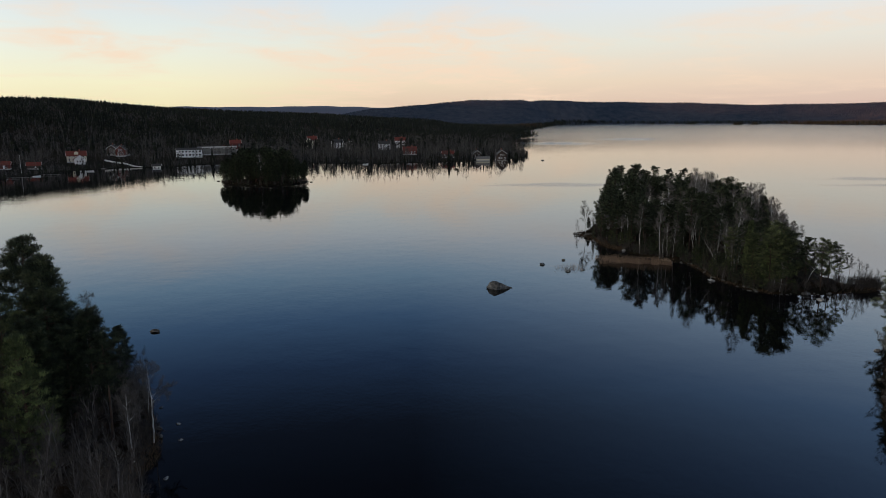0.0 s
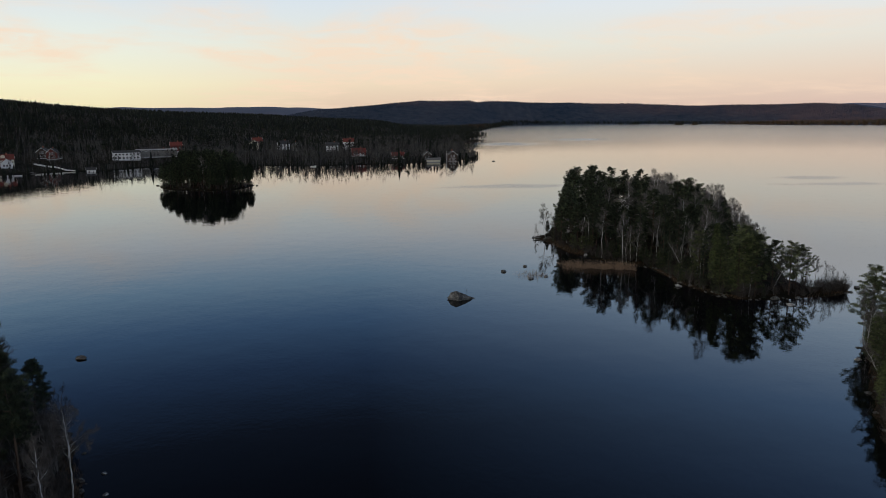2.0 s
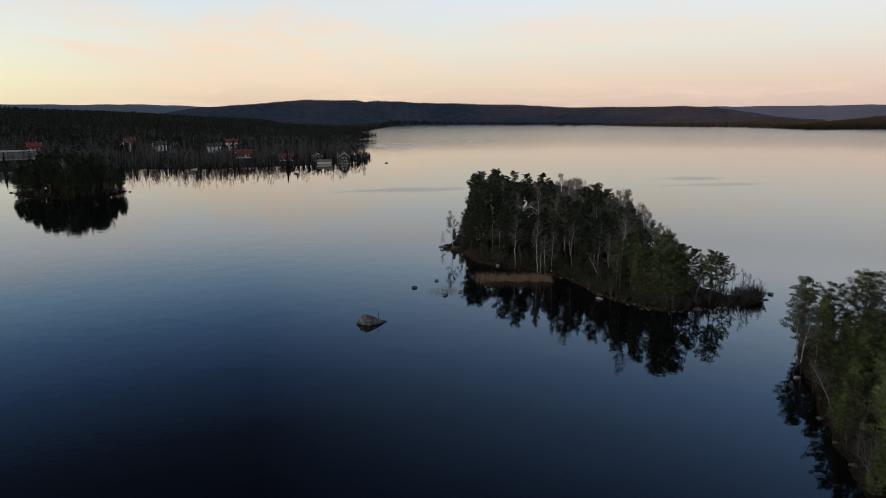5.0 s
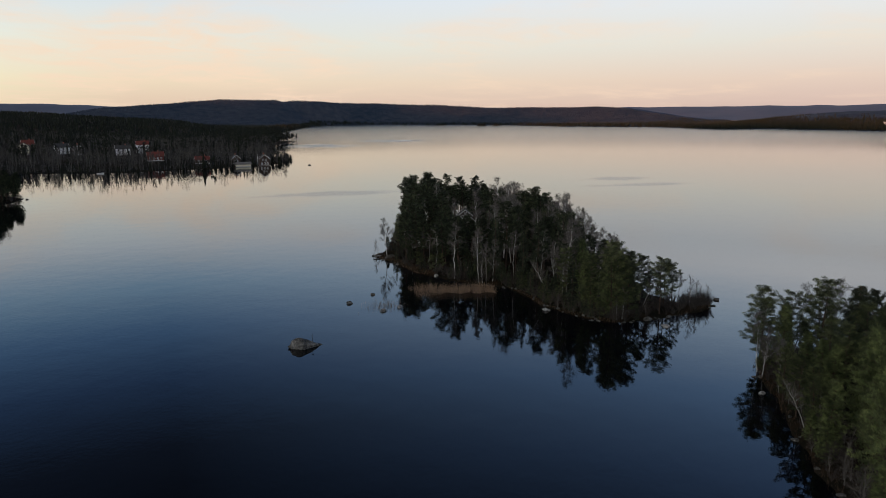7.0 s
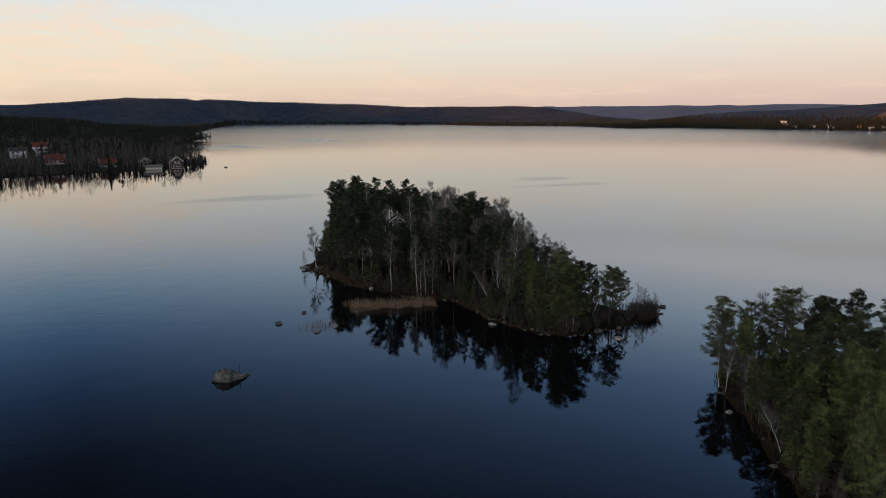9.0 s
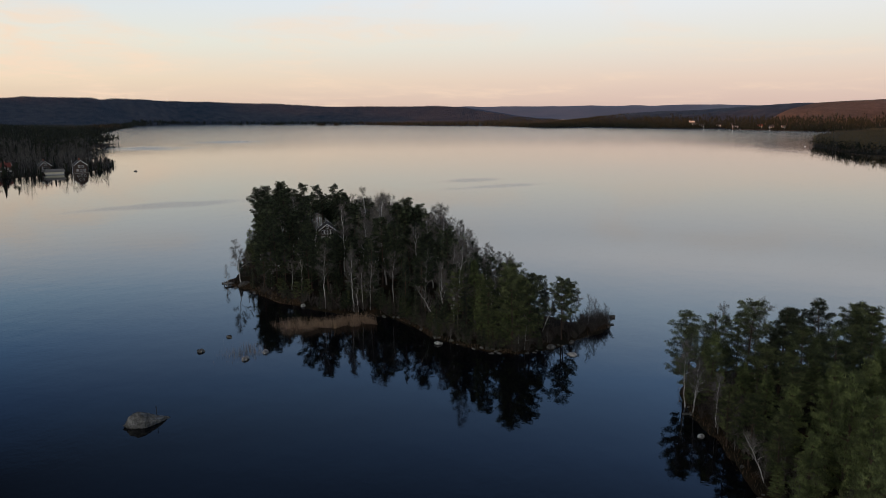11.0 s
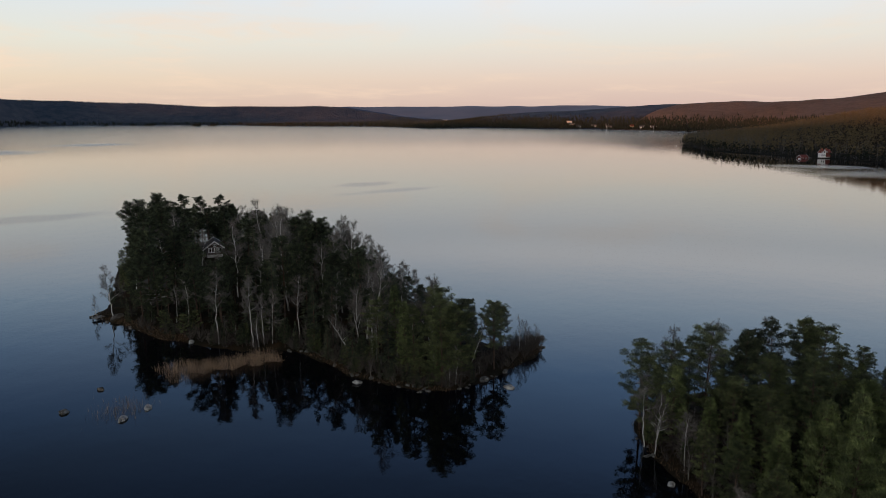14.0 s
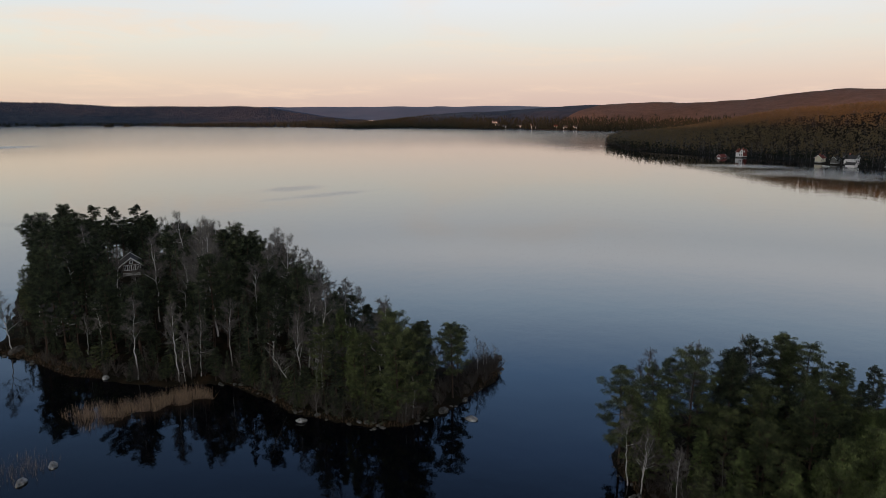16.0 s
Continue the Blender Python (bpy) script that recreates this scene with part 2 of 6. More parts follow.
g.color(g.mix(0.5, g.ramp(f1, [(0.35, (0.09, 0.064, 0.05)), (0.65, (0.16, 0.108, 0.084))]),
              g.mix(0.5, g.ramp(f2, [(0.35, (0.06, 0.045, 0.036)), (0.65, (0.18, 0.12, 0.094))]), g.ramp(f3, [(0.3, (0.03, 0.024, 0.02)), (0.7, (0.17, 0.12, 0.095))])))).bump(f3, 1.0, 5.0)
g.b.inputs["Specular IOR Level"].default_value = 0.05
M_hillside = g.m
g = Mat("granite", (0.3, 0.29, 0.27), 0.85)
f1, f2 = g.noise(1.3, 8), g.noise(9.0, 5)
g.color(g.mix(0.4, g.ramp(f1, [(0.38, (0.015, 0.015, 0.014)), (0.47, (0.06, 0.058, 0.052)), (0.56, (0.11, 0.107, 0.097)), (0.68, (0.27, 0.262, 0.24))]),
              g.ramp(f2, [(0.38, (0.02, 0.02, 0.018)), (0.62, (0.19, 0.184, 0.168))]))).bump(f1, 1.0, 0.35)
M_rock = g.m
g = Mat("pale_granite", (0.3, 0.29, 0.27), 0.85)
f1 = g.noise(2.2, 8)
g.color(g.ramp(f1, [(0.36, (0.1, 0.098, 0.09)), (0.5, (0.24, 0.235, 0.22)), (0.66, (0.42, 0.41, 0.38))])).bump(f1, 0.9, 0.2)
M_pale = g.m
g = Mat("dark_wet_granite", (0.08, 0.07, 0.06), 0.7)
f1 = g.noise(2.0, 8)
g.color(g.ramp(f1, [(0.35, (0.03, 0.027, 0.023)), (0.55, (0.075, 0.065, 0.052)), (0.7, (0.15, 0.135, 0.115))])).bump(f1, 0.9, 0.2)
M_darkrock = g.m
M_white = painted("white_paint", (0.72, 0.71, 0.68))
M_cream = painted("cream_paint", (0.6, 0.55, 0.4))
M_red = painted("falu_red_paint", (0.13, 0.03, 0.022))
M_brown = painted("dark_brown_paint", (0.06, 0.04, 0.03))
M_greywood = painted("grey_timber", (0.16, 0.15, 0.135), 0.3)
M_tile = painted("red_clay_tile", (0.15, 0.036, 0.025), 0.25, 3.0, 0.75)
M_slate = painted("dark_felt_roof", (0.05, 0.048, 0.047), 0.25, 3.0, 0.8)
M_concrete = painted("concrete", (0.36, 0.35, 0.33), 0.2, 1.5, 0.9)
M_brick = painted("chimney_brick", (0.28, 0.1, 0.065), 0.3, 5.0, 0.9)
g = Mat("window_glass", (0.01, 0.012, 0.014), 0.06)
g.b.inputs["Specular IOR Level"].default_value = 0.6
M_glass = g.m
g = Mat("lit_window", (0.3, 0.2, 0.1), 0.2)
g.b.inputs["Emission Color"].default_value = (1.0, 0.62, 0.28, 1)
g.b.inputs["Emission Strength"].default_value = 0.6
M_lit = g.m
g = Mat("hills_with_painted_haze", (0.03, 0.028, 0.03), 0.95)      # far backdrop; haze of kilometres of dusk air painted on as bluish emission
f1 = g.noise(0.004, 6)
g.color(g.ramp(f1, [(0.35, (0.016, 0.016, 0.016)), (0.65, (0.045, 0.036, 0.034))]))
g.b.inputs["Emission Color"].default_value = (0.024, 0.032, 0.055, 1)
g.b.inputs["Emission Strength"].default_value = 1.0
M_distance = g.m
g = Mat("wooded_hill_painted_haze", (0.04, 0.034, 0.03), 0.95)      # nearer backdrop; a thinner veil of air painted on as bluish emission
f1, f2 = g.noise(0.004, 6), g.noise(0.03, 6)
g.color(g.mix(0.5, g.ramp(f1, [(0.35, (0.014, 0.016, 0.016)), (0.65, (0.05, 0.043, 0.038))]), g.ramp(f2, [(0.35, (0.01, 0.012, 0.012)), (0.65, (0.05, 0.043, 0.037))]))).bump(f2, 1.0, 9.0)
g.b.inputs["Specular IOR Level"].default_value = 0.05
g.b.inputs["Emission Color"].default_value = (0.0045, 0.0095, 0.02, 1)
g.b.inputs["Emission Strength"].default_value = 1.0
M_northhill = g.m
M_steel = Mat("dark_steel", (0.05, 0.05, 0.05), 0.5, 0.6).m

# lake: dark water, mirror-calm, with patches that the wind has roughened
g = Mat("lake_water", (0.001, 0.0014, 0.0026), 0.03)
g.b.inputs["IOR"].default_value = 1.333
g.b.inputs["Specular IOR Level"].default_value = 0.5
PATCH = [(265, 905, 55, 40), (200, 226, 26, 15), (190, 192, 34, 10), (42, 206, 45, 12), (470, 40, 55, 70), (505, 100, 28, 45), (130, 760, 40, 60)]
geo = g.n.new("ShaderNodeNewGeometry")
warp = g.n.new("ShaderNodeTexNoise")
warp.inputs["Scale"].default_value, warp.inputs["Detail"].default_value = 0.03, 3.0
g.l.new(geo.outputs["Position"], warp.inputs["Vector"])
total = None
for px, py, rx, ry in PATCH:
    mp = g.n.new("ShaderNodeMapping")
    mp.vector_type = "TEXTURE"
    mp.inputs["Location"].default_value, mp.inputs["Scale"].default_value = (px, py, 0), (rx, ry, 1)
    g.l.new(geo.outputs["Position"], mp.inputs[0])
    ln = g.n.new("ShaderNodeVectorMath")
    ln.operation = "LENGTH"
    g.l.new(mp.outputs[0], ln.inputs[0])
    d = math_node(g.n, g.l, "ADD", ln.outputs["Value"], math_node(g.n, g.l, "MULTIPLY", math_node(g.n, g.l, "SUBTRACT", warp.outputs["Fac"], 0.5), 1.6))
    s = g.n.new("ShaderNodeMapRange")
    s.interpolation_type = "SMOOTHSTEP"
    s.inputs["From Min"].default_value, s.inputs["From Max"].default_value = 1.4, 0.25
    g.l.new(d, s.inputs["Value"])
    total = s.outputs[0] if total is None else math_node(g.n, g.l, "MAXIMUM", total, s.outputs[0])
w1, w2 = g.n.new("ShaderNodeTexNoise"), g.n.new("ShaderNodeTexNoise")
for t, sc, de in ((w1, 1.5, 2.0), (w2, 0.16, 2.0)):
    t.inputs["Scale"].default_value, t.inputs["Detail"].default_value = sc, de
    g.l.new(geo.outputs["Position"], t.inputs["Vector"])
hgt = math_node(g.n, g.l, "ADD", math_node(g.n, g.l, "MULTIPLY", w1.outputs["Fac"], 0.0062), math_node(g.n, g.l, "MULTIPLY", w2.outputs["Fac"], 0.022))
bp = g.n.new("ShaderNodeBump")
bp.inputs["Distance"].default_value = 1.0
bp.inputs["Strength"].default_value = 0.8
g.l.new(hgt, bp.inputs["Height"])
g.l.new(bp.outputs[0], g.b.inputs["Normal"])
sep = g.n.new("ShaderNodeSeparateXYZ")
g.l.new(geo.outputs["Position"], sep.inputs[0])
openw = g.n.new("ShaderNodeMapRange")       # a breeze on the open lake
openw.interpolation_type = "SMOOTHSTEP"
openw.inputs["From Min"].default_value, openw.inputs["From Max"].default_value = 110, 1250
g.l.new(math_node(g.n, g.l, "ADD", sep.outputs["Y"], math_node(g.n, g.l, "MULTIPLY", sep.outputs["X"], 0.35)), openw.inputs["Value"])
rough = math_node(g.n, g.l, "ADD", math_node(g.n, g.l, "ADD", math_node(g.n, g.l, "MULTIPLY", total, 0.16), 0.008), math_node(g.n, g.l, "MULTIPLY", openw.outputs[0], 0.13))
g.l.new(rough, g.b.inputs["Roughness"])
M_water = g.m

# ---------------------------------------------------------------- mesh helpers
rng = np.random.default_rng(7)


def mesh_of(name, verts, faces, mats, index=None, smooth=False):
    me = bpy.data.meshes.new(name)
    me.from_pydata([tuple(v) for v in verts], [], [tuple(f) for f in faces])
    for m in mats:
        me.materials.append(m)
    if index is not None:
        me.polygons.foreach_set("material_index", np.asarray(index, dtype=np.int32))
    if smooth:
        me.polygons.foreach_set("use_smooth", np.ones(len(me.polygons), dtype=bool))
    me.update()
    return me


def thing(name, label, category, group="", kind=""):
    return tagged(new(name), label, category, group, kind)


def part(name, me, parent, label="", m=None):
    """One mesh as a part under its thing or part."""
    ob = new(name, me)
    ob.parent = parent
    if m is not None:
        ob.matrix_basis = m
    if label:
        ob["label"] = label
    return ob


class Build:
    """Gathers tubes and blades into one mesh."""

    def __init__(self):
        self.v, self.f, self.mi, self.n = [], [], [], 0

    def add(self, verts, faces, mi):
        self.v.append(np.asarray(verts, float).reshape(-1, 3))
        for f in faces:
            self.f.append(tuple(i + self.n for i in f))
            self.mi.append(mi)
        self.n += len(self.v[-1])

    def tube(self, pts, radii, sides=6, mi=0):
        pts = np.asarray(pts, float)
        t = np.gradient(pts, axis=0)
        t /= np.linalg.norm(t, axis=1)[:, None] + 1e-9
        ref = np.array([0.31, 0.95, 0.05]) if abs(t[0][2]) > 0.5 else np.array([0, 0, 1.0])
        a = np.cross(t, ref)
        a /= np.linalg.norm(a, axis=1)[:, None] + 1e-9
        b = np.cross(t, a)
        ang = np.linspace(0, 2 * np.pi, sides, endpoint=False)
        ring = (np.cos(ang)[None, :, None] * a[:, None] + np.sin(ang)[None, :, None] * b[:, None]) * np.asarray(radii)[:, None, None]
        verts = (pts[:, None] + ring).reshape(-1, 3)
        faces = []
        for i in range(len(pts) - 1):
            for j in range(sides):
                k = (j + 1) % sides
                faces.append((i * sides + j, i * sides + k, (i + 1) * sides + k, (i + 1) * sides + j))
        self.add(verts, faces, mi)

    def blades(self, base, d, length, width, r, mi=0, tri=False):
        """Many small pointed blades: base points, directions, lengths and widths."""
        n = len(base)
        if n == 0:
            return
        d = d / (np.linalg.norm(d, axis=1)[:, None] + 1e-9)
        side = np.cross(d, r.normal(size=(n, 3)))
        side /= np.linalg.norm(side, axis=1)[:, None] + 1e-9
        L, W = np.broadcast_to(length, n)[:, None], np.broadcast_to(width, n)[:, None]
        if tri:
            v = np.stack([base - side * W / 2, base + side * W / 2, base + d * L], 1)
            idx = np.arange(n * 3).reshape(n, 3)
        else:
            v = np.stack([base, base + d * L * 0.55 + side * W / 2, base + d * L, base + d * L * 0.55 - side * W / 2], 1)
            idx = np.arange(n * 4).reshape(n, 4)
        self.v.append(v.reshape(-1, 3))
        self.f.extend(map(tuple, idx + self.n))
        self.mi.extend([mi] * n)
        self.n += len(self.v[-1])

    def mesh(self, name, mats, smooth=False):
        return mesh_of(name, np.concatenate(self.v), self.f, mats, self.mi, smooth)


def bm_mesh(name, bm, mat):
    me = bpy.data.meshes.new(name)
    bm.to_mesh(me)
    bm.free()
    for m in (mat if isinstance(mat, (list, tuple)) else [mat]):
        me.materials.append(m)
    return me


def box_bm(bm, x0, y0, z0, x1, y1, z1, bevel=0.0):
    r = bmesh.ops.create_cube(bm, size=1.0, matrix=Matrix.LocRotScale(((x0 + x1) / 2, (y0 + y1) / 2, (z0 + z1) / 2), None, (x1 - x0, y1 - y0, z1 - z0)))
    if bevel:
        es = list({e for v in r["verts"] for e in v.link_edges})
        bmesh.ops.bevel(bm, geom=es, offset=bevel, segments=1, affect="EDGES")
    return r["verts"]


def box_mesh(name, x0, y0, z0, x1, y1, z1, mat, bevel=0.0):
    bm = bmesh.new()
    box_bm(bm, x0, y0, z0, x1, y1, z1, bevel)
    return bm_mesh(name, bm, mat)


# ---------------------------------------------------------------- land
def inside_depth(poly, x, y):
    """Distance to the shore line of a polygon: positive inland, negative out on the water."""
    x, y = np.asarray(x, float), np.asarray(y, float)
    best, wind = np.full(x.shape, 1e12), np.zeros(x.shape, bool)
    n = len(poly)
    for i in range(n):
        (ax, ay), (bx, by) = poly[i], poly[(i + 1) % n]
        ex, ey = bx - ax, by - ay
        t = np.clip(((x - ax) * ex + (y - ay) * ey) / (ex * ex + ey * ey), 0, 1)
        best = np.minimum(best, (x - ax - t * ex) ** 2 + (y - ay - t * ey) ** 2)
        c = ((ay > y) != (by > y))
        with np.errstate(divide="ignore", invalid="ignore"):
            c &= x < (bx - ax) * (y - ay) / (by - ay + 1e-12) + ax
        wind ^= c
    return np.where(wind, 1, -1) * np.sqrt(best)


def wobble(x, y, size, amp):
    """Smooth irregular offset for shores and ground."""
    x, y = np.asarray(x) / size, np.asarray(y) / size
    return amp * (np.sin(x * 1.7 + 1.3 * np.sin(y * 1.1 + 0.7)) * np.cos(y * 1.9 + 0.9 * np.sin(x * 1.3)) + 0.5 * np.sin(x * 4.1 + 2 * np.sin(y * 3.3)) * np.sin(y * 4.7 + 1.1)
                  + 0.25 * np.sin(x * 9.1 + y * 3.7) * np.cos(y * 8.3 - x * 2.9))


def ridge(x, y, line, width):
    """A rounded ridge along a line of (x, y, height)."""
    out = np.zeros(np.shape(x))
    for (ax, ay, ah), (bx, by, bh) in zip(line, line[1:]):
        ex, ey = bx - ax, by - ay
        t = np.clip(((x - ax) * ex + (y - ay) * ey) / (ex * ex + ey * ey), 0, 1)
        d2 = (x - ax - t * ex) ** 2 + (y - ay - t * ey) ** 2
        out = np.maximum(out, (ah + t * (bh - ah)) * np.exp(-d2 / width ** 2))
    return out


WEST = [(-700, 160), (-400, 215), (-300, 235), (-270, 265), (-263, 297), (-259, 345), (-217, 357), (-190, 385), (-110, 388), (-75, 378),
        (-25, 384), (14, 399), (50, 436), (60, 480), (50, 560), (62, 700), (104, 862), (130, 938), (104, 1000), (150, 1400), (300, 2200),
        (560, 3260), (600, 3480), (700, 5400), (-5400, 5400), (-5400, -2400), (-1500, -2000), (-700, -600), (-900, -100)]
NORTH = [(540, 3440), (760, 3500), (1010, 3470), (1200, 3300), (1360, 2850), (1350, 2300), (1520, 1960), (1370, 1480), (1550, 1470),
         (1515, 1090), (1596, 1095), (1543, 885), (1480, 740), (1560, 640), (1750, 600), (5400, 300), (5400, 5400), (-600, 5400), (-500, 3750)]
EAST = [(900, 418), (765, 350), (690, 287), (652, 258), (618, 199), (612, 163), (590, 117), (556, 67), (512, 18), (480, -60), (430, -180),
        (400, -420), (500, -1200), (900, -2400), (5400, -2400), (5400, 1500), (1700, 900), (1520, 660), (1300, 560)]
HILLS = [([(-1300, -2200, 90), (-1320, -900, 88), (-1250, -300, 86), (-900, 400, 80), (-640, 800, 60), (-520, 1080, 47), (-200, 1370, 32), (60, 1560, 14)], 330),
         # unseen western ridge, added to cast shade on the northern hills
         ([(-2700, 1400, 150), (-2800, 2300, 172), (-2900, 3000, 175), (-3150, 4300, 190)], 420),
         ([(-1700, 4300, 118), (-1200, 4400, 112), (-900, 4450, 119), (-500, 4480, 106), (-200, 4450, 104)], 330),
         ([(-350, 3500, 80), (130, 3620, 127), (330, 3620, 122), (480, 3640, 127), (720, 3880, 118), (1050, 3980, 112), (1400, 3960, 106), (1750, 3800, 84)], 330),
         ([(1600, 4500, 100), (1900, 3900, 88), (2620, 2980, 84), (3100, 2100, 80), (2700, 1600, 66)], 420),
         ([(2050, 1500, 50), (2040, 1058, 69), (2020, 890, 73), (2000, 707, 72), (2000, 464, 77), (2000, 395, 82), (2000, 368, 94), (2000, 338, 97), (2010, 60, 92), (2100, -900, 90)], 400),
         ([(960, 345, 14), (900, 293, 21), (880, 190, 28), (860, 120, 34), (850, 60, 37), (850, -60, 38), (860, -900, 38)], 230)]


def main_depth(x, y):
    return np.maximum.reduce([inside_depth(p, x, y) for p in (WEST, NORTH, EAST)]) + wobble(x, y, 23, 3.0)


def main_height(x, y, d=None):
    x, y = np.asarray(x, float), np.asarray(y, float)
    d = main_depth(x, y) if d is None else d
    h = np.where(d > 0, 0.12 + np.minimum(d * 0.055, 4.0 + d * 0.006), d * 0.2)
    s = np.clip((d - 6) / 220, 0, 1)
    s = s * s * (3 - 2 * s)
    hills = np.maximum.reduce([ridge(x, y, line, w) for line, w in HILLS])
    return np.maximum(h, -4) + np.minimum(h, 8) * 0 + s * np.maximum(hills - 4, 0) + s * wobble(x, y, 130, 2.5)


ISLAND = [(25.5, 62.5), (27.5, 55), (28.8, 50), (29.2, 45.5), (30, 41), (32.3, 37.2), (33.8, 32.5), (36.6, 27.3), (41, 24), (43, 20), (43.5, 14), (43, 8),
          (44.6, 3), (46.6, -2.2), (49.5, -5.6), (54, -6.4), (61.4, -5.6), (66.5, -4.6), (71, -3.2), (71.8, -1.4), (67, 2), (66, 8), (71, 22),
          (77, 42), (84, 70), (84, 98), (76, 116), (62, 121), (50, 114), (42, 101), (36.5, 86), (32.5, 74), (29.5, 67)]
POINT = [(58.6, -26.4), (55.2, -29.4), (53.2, -32.4), (51.4, -35.6), (48.8, -40), (46, -43.8), (41.3, -50.8), (38.3, -56.2), (34, -64), (28, -78), (25, -100),
         (40, -150), (140, -150), (110, -92), (97, -64), (92, -48), (86, -37), (75, -28.5), (66, -25)]
LEFT = [(-33, -79), (-34.2, -74.5), (-38.6, -71.6), (-37.6, -67.5), (-38.6, -64), (-40.5, -60), (-45, -51.5), (-51, -44.5), (-58, -42), (-72, -47), (-100, -62),
        (-170, -120), (-230, -210), (-120, -320), (-30, -230), (-22, -150), (-29, -100)]
ISLET = [(-133, 238), (-127, 224), (-114, 214), (-104, 210.5), (-94, 212), (-85.5, 221), (-84, 234), (-92, 246), (-108, 252), (-124, 249)]


def local_height(poly, cap, hump=None):
    def f(x, y):
        x, y = np.asarray(x, float), np.asarray(y, float)
        d = inside_depth(poly, x, y) + wobble(x, y, 3.1, 0.45)
        h = np.where(d > 0, 0.06 + np.minimum(d * 0.22, 0.7 + np.minimum(d * 0.05, cap)), np.maximum(d * 0.5, -1.2))
        if hump:
            hx, hy, r, H = hump
            h = h + np.where(d > 0, H * np.exp(-((x - hx) ** 2 + (y - hy) ** 2) / r ** 2) * np.clip(d / 12, 0, 1), 0)
        return h + np.where(d > 1, wobble(x, y, 2.3, 0.1), 0)
    return f


def land_mesh(name, fn, x0, y0, x1, y1, step, mat, floor=-1.0, near=None):
    xs, ys = np.arange(x0, x1 + step, step), np.arange(y0, y1 + step, step)
    X, Y = np.meshgrid(xs, ys)
    Z = fn(X, Y)
    nx = len(xs)
    q = (np.arange(len(ys) - 1)[:, None] * nx + np.arange(nx - 1)[None, :])
    zmax = np.maximum.reduce([Z[:-1, :-1], Z[1:, :-1], Z[:-1, 1:], Z[1:, 1:]])
    keep = zmax > floor
    if near is not None:
        keep &= near(X[:-1, :-1] + step / 2, Y[:-1, :-1] + step / 2)
    q = q[keep]
    faces = np.stack([q, q + 1, q + nx + 1, q + nx], 1)
    used, inv = np.unique(faces, return_inverse=True)
    P = np.stack([X.ravel(), Y.ravel(), Z.ravel()], 1)[used]
    me = mesh_of(name, P, inv.reshape(-1, 4), [mat], smooth=True)
    return new(name, me)


island_z = local_height(ISLAND, 1.6, (56, 78, 22, 2.7))
point_z = local_height(POINT, 1.2)
left_z = local_height(LEFT, 1.2)
islet_z = local_height(ISLET, 0.8)

me = mesh_of("lake", [(-6000, -3000, 0), (6000, -3000, 0), (6000, 6000, 0), (-6000, 6000, 0)], [(0, 1, 2, 3)], [M_water])
tagged(new("water", me), "calm dark lake water mirroring the dusk sky", "water", kind="structure")
fine = lambda x, y: (np.abs(x + 90) < 420) & (y > 160) & (y < 720)
fine_e = lambda x, y: (x > 420) & (x < 1020) & (y > -260) & (y < 480)
tagged(land_mesh("ground_west_shore", main_height, -510, 160, 330, 720, 5.0, M_land, -3.0, fine), "low wooded lake shore with brown grass banks", "ground", kind="structure")
tagged(land_mesh("ground_east_shore", main_height, 420, -260, 1020, 480, 6.0, M_land, -3.0, fine_e), "low wooded lake shore below a forest slope", "ground", kind="structure")
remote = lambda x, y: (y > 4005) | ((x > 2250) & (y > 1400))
tagged(land_mesh("backdrop_hills", main_height, -4980, -2400, 5000, 4980, 60.0, M_distance, -3.0, remote), "far horizon hills with painted blue haze", "backdrop", kind="structure")
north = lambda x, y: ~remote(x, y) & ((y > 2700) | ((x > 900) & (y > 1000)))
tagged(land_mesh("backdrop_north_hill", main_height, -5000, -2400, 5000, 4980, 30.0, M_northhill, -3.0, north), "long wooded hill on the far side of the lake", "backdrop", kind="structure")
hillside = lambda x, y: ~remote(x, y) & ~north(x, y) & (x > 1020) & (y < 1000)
tagged(land_mesh("ground_hillside", main_height, -5000, -2400, 5000, 4980, 30.0, M_hillside, -3.0, hillside), "broad pine hill in the last sun, warmth painted in", "ground", kind="structure")
tagged(land_mesh("ground", main_height, -5000, -2400, 5000, 4980, 30.0, M_upland, -3.0, lambda x, y: ~remote(x, y) & ~north(x, y) & ~hillside(x, y) & ~(fine(x - 15, y - 15) & fine(x + 15, y + 15)) & ~(fine_e(x - 15, y - 15) & fine_e(x + 15, y + 15))),
       "dark forested hills rising round the lake", "ground", kind="structure")
tagged(land_mesh("ground_island", island_z, 20, -12, 92, 128, 0.8, M_floor), "low wooded island with a grassy stony edge", "ground", kind="structure")
tagged(land_mesh("ground_point", point_z, 20, -150, 200, -18, 1.0, M_floor), "wooded point of land reaching into the lake", "ground", kind="structure")
tagged(land_mesh("ground_bank", left_z, -170, -230, -20, -36, 2.0, M_floor), "brushy lake bank with bare trees", "ground", kind="structure")
tagged(land_mesh("ground_islet", islet_z, -140, 204, -78, 258, 1.0, M_floor), "small round wooded islet in the lake", "ground", kind="structure")

# ---------------------------------------------------------------- trees
def unit(v):
    v = np.asarray(v, float)
    return v / (np.linalg.norm(v) + 1e-9)


def trunk_path(r, h, lean, bend, n=9):
    z = np.linspace(0, 1, n)
    az, az2 = r.uniform(0, 6.28, 2)
    off = lean * h * z[:, None] ** 1.3 * np.array([math.cos(az), math.sin(az)]) + bend * np.sin(z * 3.1 + r.uniform(0, 2))[:, None] * np.array([math.cos(az2), math.sin(az2)]) * z[:, None]
    return np.column_stack([off, z * h])


